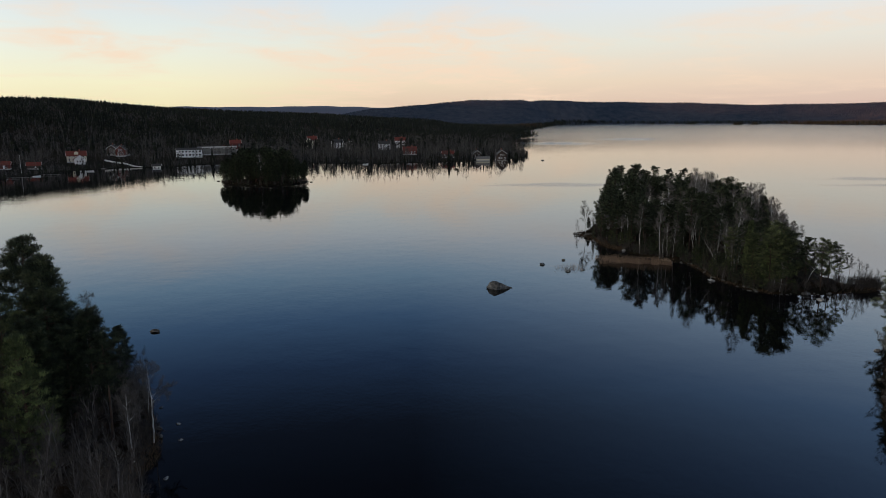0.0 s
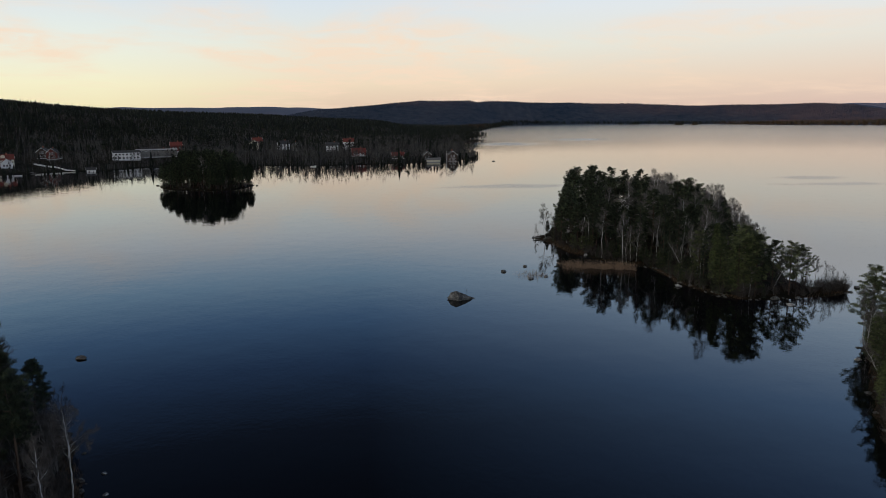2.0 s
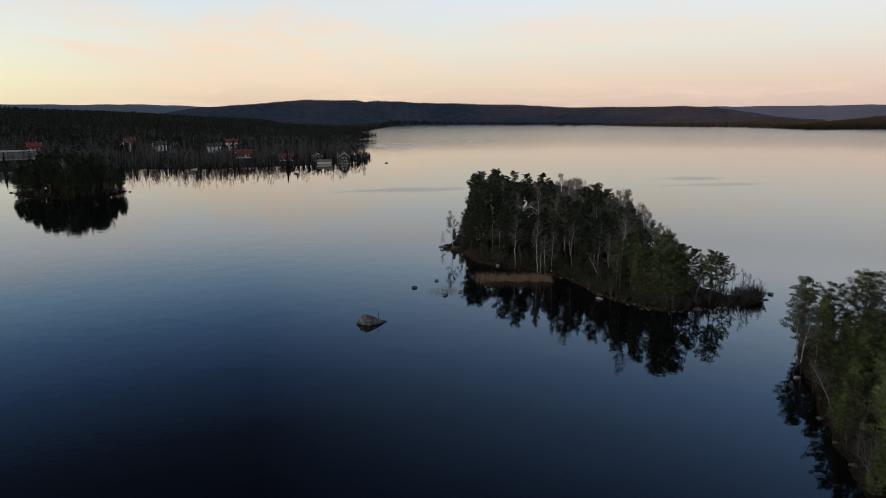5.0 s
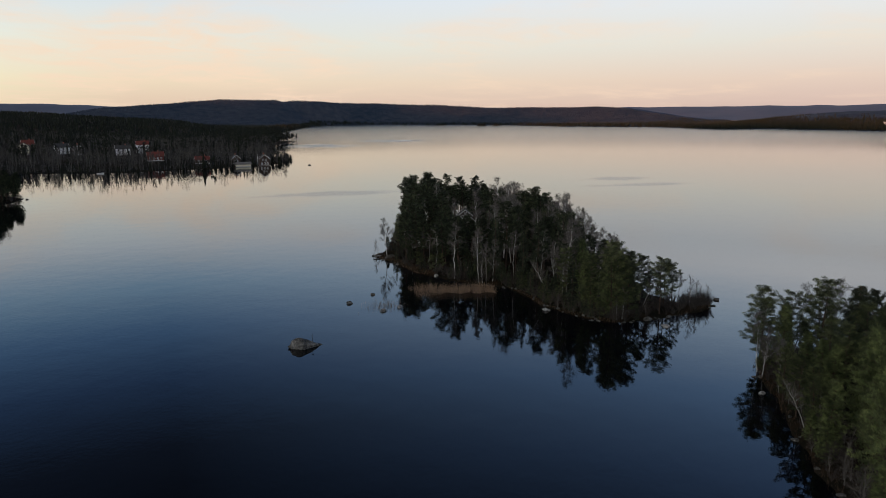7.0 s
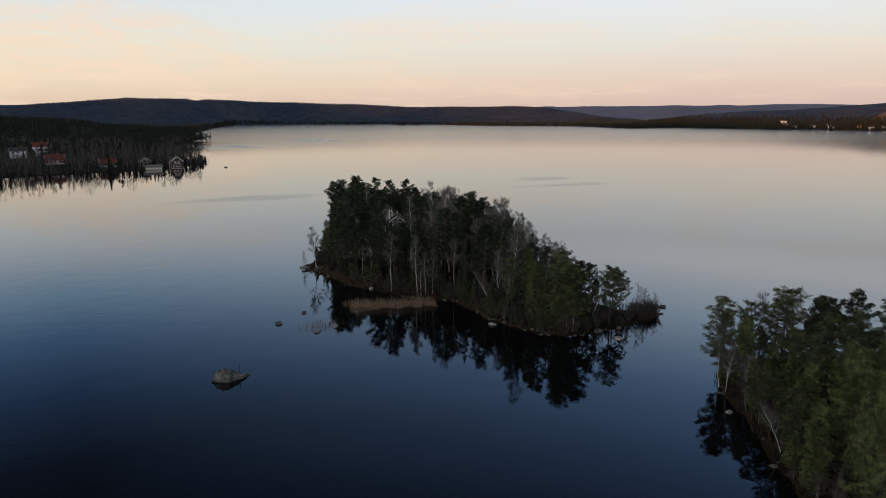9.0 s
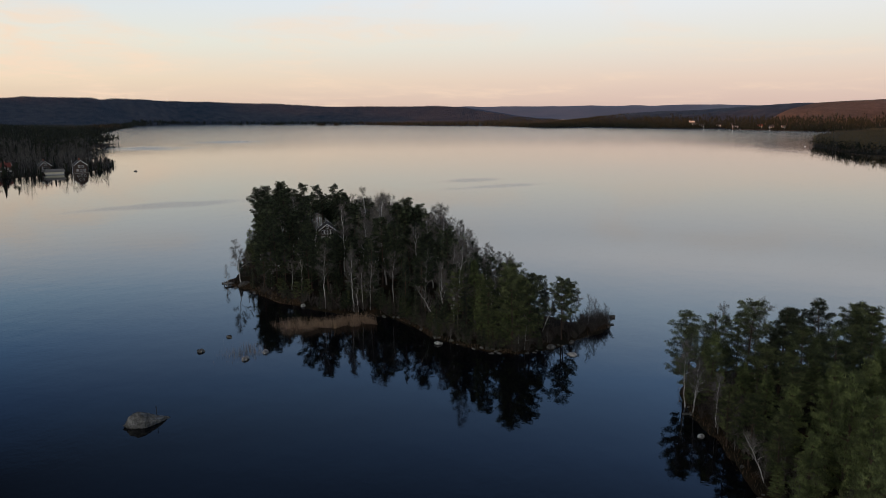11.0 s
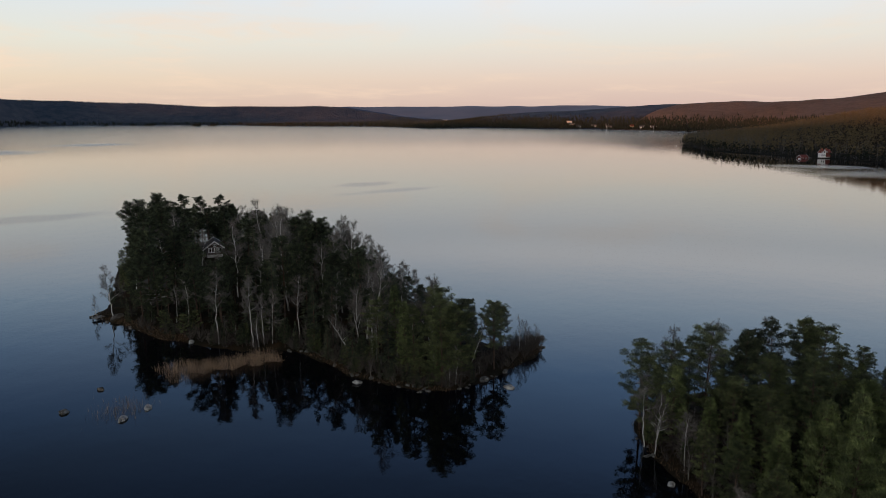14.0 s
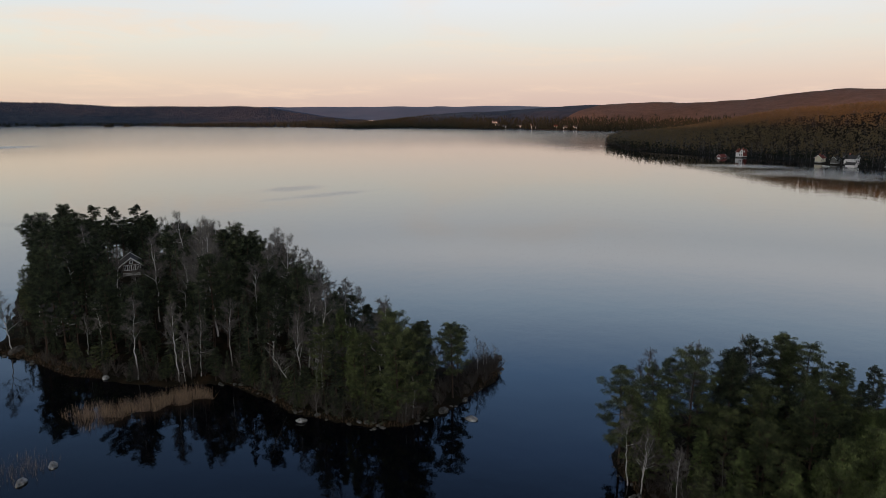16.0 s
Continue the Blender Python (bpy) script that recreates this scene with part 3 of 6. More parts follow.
def at_height(path, z):
    return np.array([np.interp(z, path[:, 2], path[:, k]) for k in range(3)])


def tuft(bl, r, c, rad, m, length, width, out, up=0.6):
    """A domed pad of fine needles."""
    o = r.normal(size=(m, 3))
    o /= np.linalg.norm(o, axis=1)[:, None]
    o *= (r.uniform(0.1, 1, m) ** 0.45)[:, None] * rad
    o[:, 2] = np.abs(o[:, 2]) * 0.75 - 0.18 * rad
    d = o / rad * 0.8 + np.array([0, 0, up]) + out * 0.45 + r.normal(size=(m, 3)) * 0.4
    bl.blades(c + o, d, r.uniform(0.6, 1.25, m) * length, r.uniform(0.7, 1.2, m) * width, r, 0, True)


def make_pine(seed, h, crown_from, spread, dens=1.0, leaf=0.3, flat=False, mat=None, cone=0):
    """Pine: boughs that carry flat pads of needles. cone 1: level tiers, 2: whorls of upturned shoots."""
    r = np.random.default_rng(seed)
    path = trunk_path(r, h, 0.03, 0.35 if not cone else 0.12)
    tr, cr = Build(), Build()
    rad = (0.0115 * h + 0.02) * (1 - np.linspace(0, 1, 9) * 0.82)
    tr.tube(path, rad, 7)
    for k in range(int(r.integers(4, 9))):          # dead snags under the crown
        z = h * r.uniform(0.1, max(0.12, crown_from))
        a = r.uniform(0, 6.28)
        p = at_height(path, z)
        L = r.uniform(0.4, 1.5)
        tr.tube([p, p + np.array([math.cos(a), math.sin(a), 0.1]) * L], [0.03, 0.008], 3)
    span = h * (1 - crown_from)
    boughs = []
    if cone:
        gap = 0.62 if cone == 2 else 0.85
        z, q = crown_from * h, 0
        while z < h * 0.975:
            u = (z / h - crown_from) / (1 - crown_from)
            a0 = r.uniform(0, 6.28)
            num = int(r.integers(4, 7))
            tier = r.uniform(0.8, 1.12)
            for k in range(num):
                boughs.append((u, z + r.uniform(-0.14, 0.14), a0 + 6.28 * k / num + r.uniform(-0.3, 0.3), tier))
            z += gap * (1.05 - 0.45 * u) * r.uniform(0.8, 1.2)
    else:
        n = int(span * 3.1)
        for k in range(n):
            u = (k + r.uniform(0, 1)) / n
            boughs.append((u, h * (crown_from + (1 - crown_from) * u * 0.96), k * 2.399 + r.uniform(-0.7, 0.7), r.choice([0.5, 0.8, 1.0, 1.15, 1.3])))
    for u, z, a, size in boughs:
        if cone == 2:
            prof, el = (1 - u) ** 0.7 * (0.7 + 0.3 * min(1, u / 0.2)), 0.3 + 0.45 * u
        elif cone == 1:
            prof, el = (1 - u ** 1.5) ** 0.8 * (0.6 + 0.4 * min(1, u / 0.25)), 0.0 + 0.35 * u
        elif flat:
            prof, el = (1 - u ** 5) ** 0.5 * (0.35 + 0.65 * min(1, u / 0.55)), 0.1 + 0.4 * u
        else:
            prof, el = (1 - u ** 2.6) ** 0.55 * (0.5 + 0.5 * min(1, u / 0.3)), 0.0 + 0.75 * u
        L = spread * prof * size * r.uniform(0.8, 1.12) + 0.2
        el += r.uniform(-0.15, 0.18)
        out = np.array([math.cos(a) * math.cos(el), math.sin(a) * math.cos(el), math.sin(el)])
        side = np.array([-math.sin(a), math.cos(a), 0.0])
        p0 = at_height(path, z)
        mid = p0 + out * L * 0.55 + np.array([0, 0, -0.07 * L])
        tip = p0 + out * L + np.array([0, 0, 0.12 * L])
        tr.tube([p0, mid, tip], [0.018 + 0.014 * L, 0.014, 0.005], 3)
        nc = 2 + int(L * (3.4 if not cone else 3.4))
        for j in range(nc):
            s = 0.36 + 0.64 * (j + r.uniform(0, 1)) / nc
            fan = (0.5 * L * (1.15 - s) + 0.15) * r.uniform(-1, 1)
            c = p0 + (mid - p0) * min(1, s / 0.55) + (tip - mid) * max(0, (s - 0.55) / 0.45) + side * fan + np.array([0, 0, r.uniform(-0.12, 0.24) * (1 + 0.25 * L)])
            if cone == 2:
                tuft(cr, r, c, r.uniform(0.2, 0.36), int(30 * dens), leaf, leaf * 0.22, out * 0.7, 1.1)
            else:
                tuft(cr, r, c, r.uniform(0.3, 0.52) * (1 if cone else 1.12), int(44 * dens), leaf, leaf * 0.24, out)
    for k in range(4 if not cone else 2):
        tuft(cr, r, at_height(path, h) + r.normal(size=3) * (0.22 if not cone else 0.06) - np.array([0, 0, 0.3]), 0.42 if not cone else 0.22, int(34 * dens), leaf, leaf * 0.24, np.array([0, 0, 1.0]))
    return tr.mesh("trunk", [M_bark], True), cr.mesh("crown", [mat or M_pine])


def make_spruce(seed, h, spread, low=0.06, droop=0.28, dens=1.0, leaf=0.3, mat=None, blunt=0.8):
    r = np.random.default_rng(seed)
    path = trunk_path(r, h, 0.01, 0.08)
    tr, cr = Build(), Build()
    tr.tube(path, (0.011 * h + 0.02) * (1 - np.linspace(0, 1, 9) * 0.9), 6)
    z = low * h
    while z < h * 0.985:
        u = (z / h - low) / (1 - low)
        Lm = spread * (1 - u) ** blunt * (0.75 + 0.25 * min(1, u / 0.15)) * r.uniform(0.8, 1.1)
        for k in range(int(r.integers(5, 8))):
            a = r.uniform(0, 6.28)
            L = Lm * r.uniform(0.6, 1.12) + 0.1
            p0 = at_height(path, z + r.uniform(-0.2, 0.2))
            out = np.array([math.cos(a), math.sin(a), 0.0])
            m = max(10, int((14 + L * 44) * dens))
            s = r.uniform(0.1, 1, m) ** 0.75
            side = np.array([-out[1], out[0], 0])
            w = r.uniform(-1, 1, m)
            drop = -droop * L * s ** 1.3 + 0.12 * L * np.maximum(s - 0.8, 0) * 5 - np.abs(w) * 0.1 * L
            P = p0 + out * (s * L)[:, None] + side * (w * 0.3 * L * (1.1 - s))[:, None] + np.array([0, 0, 1.0]) * drop[:, None]
            D = out * 0.8 + side * w[:, None] * 1.1 + np.array([0, 0, 1.0]) * r.uniform(-0.6, 0.25, m)[:, None]
            cr.blades(P, D, leaf * r.uniform(0.6, 1.15, m) * (0.65 + 0.4 * (1 - u)), leaf * 0.24 * r.uniform(0.7, 1.2, m), r, 0, True)
        z += 0.3 + 0.16 * (1 - u)
    cr.blades(np.repeat([at_height(path, h * 0.95)], 14, 0), r.normal(size=(14, 3)) * 0.25 + [0, 0, 1], 0.5, 0.07, r)
    return tr.mesh("trunk", [M_bark], True), cr.mesh("crown", [mat or M_spruce])


def make_birch(seed, h, spread, lean=0.03, bare_to=0.35, twigs=2000, stems=1, bark=None, bend=0.5, wtw=0.03):
    """Leafless tree: sinuous stem, ascending limbs, boughs and a haze of fine hanging twigs."""
    r = np.random.default_rng(seed)
    tr, cr = Build(), Build()
    ends = []                                   # start, direction and length of every bough
    for s in range(stems):
        path = trunk_path(r, h * (1 if s == 0 else r.uniform(0.7, 0.95)), lean + 0.07 * s, bend, 15)
        path[1:-1, :2] += r.normal(size=(13, 2)) * 0.006 * h
        H = path[-1, 2]
        R = lambda u: (0.0072 * H + 0.026) * (1 - u ** 1.1 * 0.86)
        tr.tube(path, R(np.linspace(0, 1, 15)), 6)
        n = int((16 if stems < 3 else 9) * (1 - bare_to) / 0.65)
        for k in range(n):
            u = bare_to + (0.97 - bare_to) * (k + r.uniform(0, 1)) / n
            p0 = at_height(path, u * H)
            a = k * 2.399 + r.uniform(-0.7, 0.7)
            v = (u - bare_to) / (1 - bare_to)
            L = spread * (1.25 - 0.85 * v) * r.uniform(0.55, 1.15)
            el = r.uniform(0.35, 0.8) + 0.25 * v
            d = np.array([math.cos(a) * math.cos(el), math.sin(a) * math.cos(el), math.sin(el)])
            pts = [p0]
            for q in range(6):
                d = unit(d + r.normal(size=3) * 0.17 + np.array([0, 0, 0.1 if q < 4 else -0.02]))
                pts.append(pts[-1] + d * L / 6)
                if q >= 1:
                    for _ in range(2 if stems < 3 else 1):
                        e = unit(d * 0.9 + r.normal(size=3) * 0.55)
                        ends.append((pts[-1], e, L * r.uniform(0.22, 0.5)))
            pts = np.array(pts)
            ends.append((pts[-2], d, L * 0.3))
            r0 = min(0.62 * float(R(u)), 0.012 + 0.014 * L)
            tr.tube(pts[:5], np.linspace(r0, r0 * 0.45, 5), 4)
            cr.tube(pts[4:], np.linspace(r0 * 0.45, 0.006, 3), 3)
        ends.append((path[-2], unit(path[-1] - path[-3]), 0.12 * h))
    B, D, L = (np.array([e[i] for e in ends]) for i in range(3))
    for b0, d0, l0 in ends:
        cr.tube([b0, b0 + d0 * l0 * 0.5, b0 + unit(d0 + np.array([0, 0, -0.15])) * l0], [0.013, 0.009, 0.004], 3)
    i = r.choice(len(ends), twigs, p=L / L.sum())
    s = r.uniform(0.15, 1, twigs)
    P = B[i] + D[i] * (L[i] * s)[:, None]
    W = D[i] * 0.8 + r.normal(size=(twigs, 3)) * 0.5 + np.array([0, 0, 0.1])
    ln = r.uniform(0.3, 0.75, twigs)
    cr.blades(P, W, ln, wtw, r, 0, True)
    j = r.integers(0, twigs, twigs // 2)        # hanging ends
    Q = P[j] + W[j] / np.linalg.norm(W[j], axis=1)[:, None] * ln[j][:, None] * 0.7
    cr.blades(Q, r.normal(size=(len(j), 3)) * 0.45 + np.array([0, 0, -0.55]), r.uniform(0.25, 0.7, len(j)), wtw * 0.8, r, 0, True)
    return tr.mesh("trunk", [bark or M_birch], True), cr.mesh("crown", [M_twig if stems < 3 else M_shrub])


KINDS = {}


def kind(key, label, category, meshes, height):
    KINDS[key] = dict(label=label, category=category, meshes=meshes, h=height, first=None)


for s in range(4):
    kind(f"pine{s}", "mature pine with dark needle clumps on a bare trunk", "tree", make_pine(10 + s, 14, (0.46, 0.38, 0.52, 0.3)[s], (2.7, 3.0, 2.5, 2.7)[s], 1.0, 0.34), 14)
for s in range(3):
    kind(f"fine{s}", "dark green pine with a dense rounded crown", "tree", make_pine(30 + s, 12, (0.22, 0.16, 0.28)[s], (2.8, 3.0, 2.6)[s], 2.0, 0.2, False, M_fine), 12)
for s in range(3):
    kind(f"layer{s}", "dark pine with level layered branches", "tree", make_pine(55 + s, 14, (0.26, 0.2, 0.32)[s], (3.3, 2.9, 3.5)[s], 1.2, 0.28, False, None, 1), 14)
kind("broadtop", "bushy pine with upswept dark needle clumps", "tree", make_pine(43, 13, 0.55, 2.3, 1.6, 0.28), 13)
kind("broad", "broad flat-topped pine leaning over the shore", "tree", make_pine(40, 9, 0.42, 2.9, 1.4, 0.26, True), 9)
for s in range(2):
    kind(f"spruce{s}", "slim dark spruce with drooping branches", "tree", make_spruce(50 + s, 12, (1.9, 1.5)[s], leaf=0.3), 12)
for s in range(3):
    kind(f"young{s}", "young bright green pine with upturned shoots", "tree", make_pine(60 + s, 9, (0.05, 0.08, 0.04)[s], (2.2, 1.9, 2.4)[s], 1.5, 0.19, False, M_young, 2), 9)
kind("green0", "dense green conifer reaching down to the water", "tree", make_pine(66, 10, 0.03, 2.0, 1.4, 0.22, False, M_young, 2), 10)
for s in range(4):
    kind(f"birch{s}", "bare white-stemmed birch with fine purple-grey twigs", "tree", make_birch(70 + s, 13, (2.9, 3.4, 2.5, 3.1)[s], (0.02, 0.05, 0.03, 0.1)[s], (0.42, 0.3, 0.5, 0.35)[s], 3600, 1, None, 0.7, 0.023), 13)
kind("twin", "bare twin-stemmed birch with white bark", "tree", make_birch(80, 12, 2.9, 0.06, 0.3, 3600, 2, wtw=0.023), 12)
kind("crooked", "crooked white birch leaning out from the shore", "tree", make_birch(81, 8, 1.9, 0.5, 0.35, 700, 1, None, 1.0), 8)
kind("sapling", "thin bare birch sapling at the water's edge", "tree", make_birch(82, 5, 0.8, 0.03, 0.25, 300, wtw=0.022), 5)
for s in range(2):
    kind(f"alder{s}", "bare grey alder with a tangle of thin branches", "tree", make_birch(85 + s, 8, (2.0, 1.7)[s], 0.06, 0.15, 1100, 3, M_grey, 0.5, 0.026), 8)


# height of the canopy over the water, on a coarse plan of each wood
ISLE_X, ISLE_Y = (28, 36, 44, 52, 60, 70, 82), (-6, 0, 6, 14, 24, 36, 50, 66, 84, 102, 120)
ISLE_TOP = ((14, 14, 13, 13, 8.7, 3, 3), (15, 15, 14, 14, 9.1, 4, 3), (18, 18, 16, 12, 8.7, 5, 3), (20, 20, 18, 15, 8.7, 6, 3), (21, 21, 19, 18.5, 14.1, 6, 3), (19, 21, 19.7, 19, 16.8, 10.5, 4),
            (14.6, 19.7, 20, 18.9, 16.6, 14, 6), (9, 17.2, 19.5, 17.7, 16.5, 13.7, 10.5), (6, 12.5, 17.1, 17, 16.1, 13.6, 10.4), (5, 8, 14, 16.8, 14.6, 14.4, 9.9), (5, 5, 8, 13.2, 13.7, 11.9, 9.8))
POINT_X, POINT_Y = (42, 50, 57, 64, 72, 82, 96), (-62, -54, -46, -38, -30, -24)
POINT_TOP = ((14, 14, 14, 13, 11, 8.5, 6), (14, 14, 14, 13.5, 11, 8.5, 6), (13, 13, 13.5, 13.4, 11.3, 8.3, 5), (12, 12, 13, 12.1, 11.1, 9.5, 5), (9, 9.2, 11.9, 10.5, 9.4, 6.5, 5), (5, 6, 6, 8.5, 7, 5, 4))


def grid_at(xs, ys, table, x, y):
    rows = [np.interp(x, xs, r) for r in table]
    return float(np.interp(y, ys, rows))


BANK_X, BANK_Y = (-58, -52, -48, -44, -40, -36), (-84, -76, -70, -64, -58, -50)
BANK_TOP = ((16, 15, 13, 11, 9.5, 8), (20, 16, 14, 12, 10, 8), (23, 22, 18.5, 14.5, 10.5, 7), (24, 23, 19, 14.2, 9.5, 5), (23, 19, 13.5, 10, 5, 4), (16.6, 9.5, 7.5, 5, 4, 4))


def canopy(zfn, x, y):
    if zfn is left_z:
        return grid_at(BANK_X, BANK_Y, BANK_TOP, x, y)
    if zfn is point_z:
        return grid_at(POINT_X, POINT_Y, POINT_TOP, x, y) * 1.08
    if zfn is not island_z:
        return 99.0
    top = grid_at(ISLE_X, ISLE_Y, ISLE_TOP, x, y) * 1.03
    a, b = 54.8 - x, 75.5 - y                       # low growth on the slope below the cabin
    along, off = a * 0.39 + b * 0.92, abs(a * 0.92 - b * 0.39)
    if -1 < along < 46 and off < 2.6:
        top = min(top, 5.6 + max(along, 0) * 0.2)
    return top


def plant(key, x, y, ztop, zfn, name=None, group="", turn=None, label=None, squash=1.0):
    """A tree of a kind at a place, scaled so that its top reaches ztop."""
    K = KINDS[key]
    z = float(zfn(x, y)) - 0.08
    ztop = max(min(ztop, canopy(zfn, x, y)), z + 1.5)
    s = (ztop - z) / K["h"]
    w = s * squash
    m = Matrix.Translation((x, y, z)) @ Matrix.Rotation(rng.uniform(0, 6.28) if turn is None else turn, 4, "Z") @ Matrix.Diagonal((w, w, s, 1))
    nm = name or {"p": "pine_tree", "f": "bushy_pine", "b": "birch_tree", "s": "spruce_tree", "y": "young_pine", "g": "conifer", "t": "birch_tree", "c": "birch_tree", "a": "alder_tree", "l": "tiered_pine"}[key[0]]
    if key == "broad":
        nm = "pine_tree"
    if key == "sapling":
        nm = "birch_sapling"
    if K["first"] is None:
        e = thing(nm, K["label"], K["category"], group)
        part("trunk", K["meshes"][0], e)
        part("crown", K["meshes"][1], e)
        e.matrix_basis = m
        K["first"] = e
        return e
    first = K["first"]
    keep = first.matrix_basis.copy()
    first.matrix_basis = Matrix.Identity(4)
    e = copy_thing(first, m)
    first.matrix_basis = keep
    e.name = nm
    if group:
        e["group"] = group
    elif "group" in e:
        del e["group"]
    if label:
        e["label"] = label
    return e


# main island: the trees that stand out
G = "trees on the wooded island"
for key, x, y, zt in [
        ("layer0", 35.6, 65, 14.6), ("layer2", 53.5, 41, 13.4), ("layer1", 45, 33, 11.8), ("layer2", 61, 14, 11.2), ("layer1", 58, 26, 12.4), ("pine0", 46, 102, 16.6), ("pine1", 54, 107, 16.6), ("pine2", 58, 101, 16.2), ("pine3", 51, 98, 16.4), ("pine0", 66, 108, 15.0), ("pine2", 70, 104, 14.6),
        ("pine1", 62.5, 49, 16.2), ("pine3", 64.5, 47.5, 15.2), ("pine2", 60, 46, 14.6), ("pine0", 33.5, 52, 13.2), ("pine1", 35, 60, 14.8), ("pine3", 33.6, 47.5, 10.5),
        ("pine2", 38, 70, 16.2), ("pine0", 41, 80, 16.6), ("pine1", 44, 90, 17), ("spruce0", 42, 26.6, 13.8), ("spruce1", 39.4, 29.6, 12.6), ("pine3", 37.5, 35, 12.2), ("pine1", 47.5, 18.5, 12.6), ("spruce0", 44.6, 19.2, 11.8), ("spruce0", 57, 38, 11.4), ("spruce1", 63, 28, 12.2), ("spruce0", 50, 30, 11),
        ("birch2", 40.2, 26.6, 8.2), ("birch1", 60, 52, 16.4), ("birch3", 70, 50, 15.0), ("birch0", 72, 44, 14.6), ("twin", 52, 16, 12.6),
        ("birch2", 47, 36, 12.8), ("birch3", 68, 60, 15.6), ("birch0", 66, 32, 13.2), ("birch2", 69, 27, 12.4),
        ("fine0", 55, 3.4, 11.2), ("birch1", 55.6, 5.5, 13.4), ("young0", 50.2, 6.5, 11.6), ("green0", 49.2, -3.2, 10.6), ("young1", 47.9, 1.6, 10.9), ("spruce1", 59.8, 0.6, 9.9),
        ("pine3", 58.2, 0.4, 9.4), ("fine1", 49.4, -4.0, 11.8), ("pine3", 52.4, -4.4, 11.4), ("fine2", 58.6, -4.6, 10.2), ("pine1", 36.5, 33.5, 12.8), ("pine0", 35.4, 39.5, 13), ("pine3", 30, 49.4, 12), ("broad", 61.2, -2.2, 9.4), ("fine2", 63.8, -1.0, 8.4), ("sapling", 70.3, -2.2, 4.6),
        ("sapling", 69.4, -1.8, 3.6), ("sapling", 68.2, -2.2, 5.6), ("sapling", 66.8, -2.0, 6.0), ("birch2", 67, 1.2, 7.0), ("sapling", 26, 61.5, 4.0), ("birch3", 27.8, 57.6, 9.5),
        ("birch2", 38.7, 27.2, 10.9), ("birch0", 35.4, 32.2, 11.6), ("sapling", 39.4, 26.8, 5.2), ("birch1", 47.6, 7.7, 14.4), ("fine1", 51.4, -1.2, 12.6), ("birch0", 53.4, 2.2, 14.0), ("pine1", 55, 21.4, 14.0), ("birch1", 59.8, 63.8, 17.2), ("birch3", 50.5, 37, 18.4), ("birch0", 69.5, 46.8, 14.6), ("twin", 49, 20, 11.5), ("birch0", 45.5, 25, 10.5), ("birch0", 31.6, 50, 6.5), ("birch2", 34.2, 45.5, 7)]:
    plant(key, x, y, zt, island_z, group=G, squash=0.74 if key[0] in "yg" else 1.0)
lean_az = np.random.default_rng(81).uniform(0, 6.28, 2)[0]
plant("crooked", 57.7, -1.2, 7.6, island_z, group=G, turn=radians(-20) - lean_az)
plant("crooked", 46.3, 12.3, 7.0, island_z, group=G, turn=radians(150) - lean_az)
for key, x, y, zt in [("birch1", 41.4, 26.2, 8.6), ("birch3", 48.0, 12.5, 10.6), ("twin", 47.4, 8.6, 9.4), ("birch1", 61, 33, 15.6), ("birch3", 57, 30, 14.8), ("birch0", 64, 22, 13.6),
                      ("birch1", 68, 36, 14.8), ("twin", 58, 55, 17.0), ("birch3", 49, 60, 16.6), ("birch1", 60, 10, 11.8), ("birch0", 35, 42.5, 9.5)]:
    plant(key, x, y, zt, island_z, group=G)
for key, x, y, zt in [("birch1", 52, 44, 17.0), ("birch3", 56, 49, 17.4), ("birch0", 63.5, 40, 16.2), ("birch1", 68.5, 33, 14.8), ("birch3", 70, 27, 13.4), ("birch1", 65, 19, 12.6),
                      ("birch0", 47.5, 50, 16.2), ("fine0", 47.6, -0.6, 10.6), ("fine1", 51.6, -4.6, 10.8), ("spruce0", 46.4, 3.4, 10.2), ("fine2", 46.6, 6.0, 10.4), ("birch3", 42, 84, 17.2), ("twin", 60.5, 58, 17.6)]:
    plant(key, x, y, zt, island_z, group=G)
# the rest of its wood
put = [(e.location.x, e.location.y) for e in scene.objects if e.parent is None and e.get("category") == "tree"]


def scatter(poly, n, gap, box, r, taken, margin):
    out = []
    tries = 0
    while len(out) < n and tries < n * 60:
        tries += 1
        x, y = r.uniform(box[0], box[2]), r.uniform(box[1], box[3])
        if float(inside_depth(poly, np.array(x), np.array(y))) < margin:
            continue
        if any((x - a) ** 2 + (y - b) ** 2 < gap * gap for a, b in taken):
            continue
        taken.append((x, y))
        out.append((x, y))
    return out


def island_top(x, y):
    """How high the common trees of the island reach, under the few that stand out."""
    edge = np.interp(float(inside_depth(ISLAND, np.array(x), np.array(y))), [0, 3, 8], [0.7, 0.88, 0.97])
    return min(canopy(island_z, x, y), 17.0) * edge


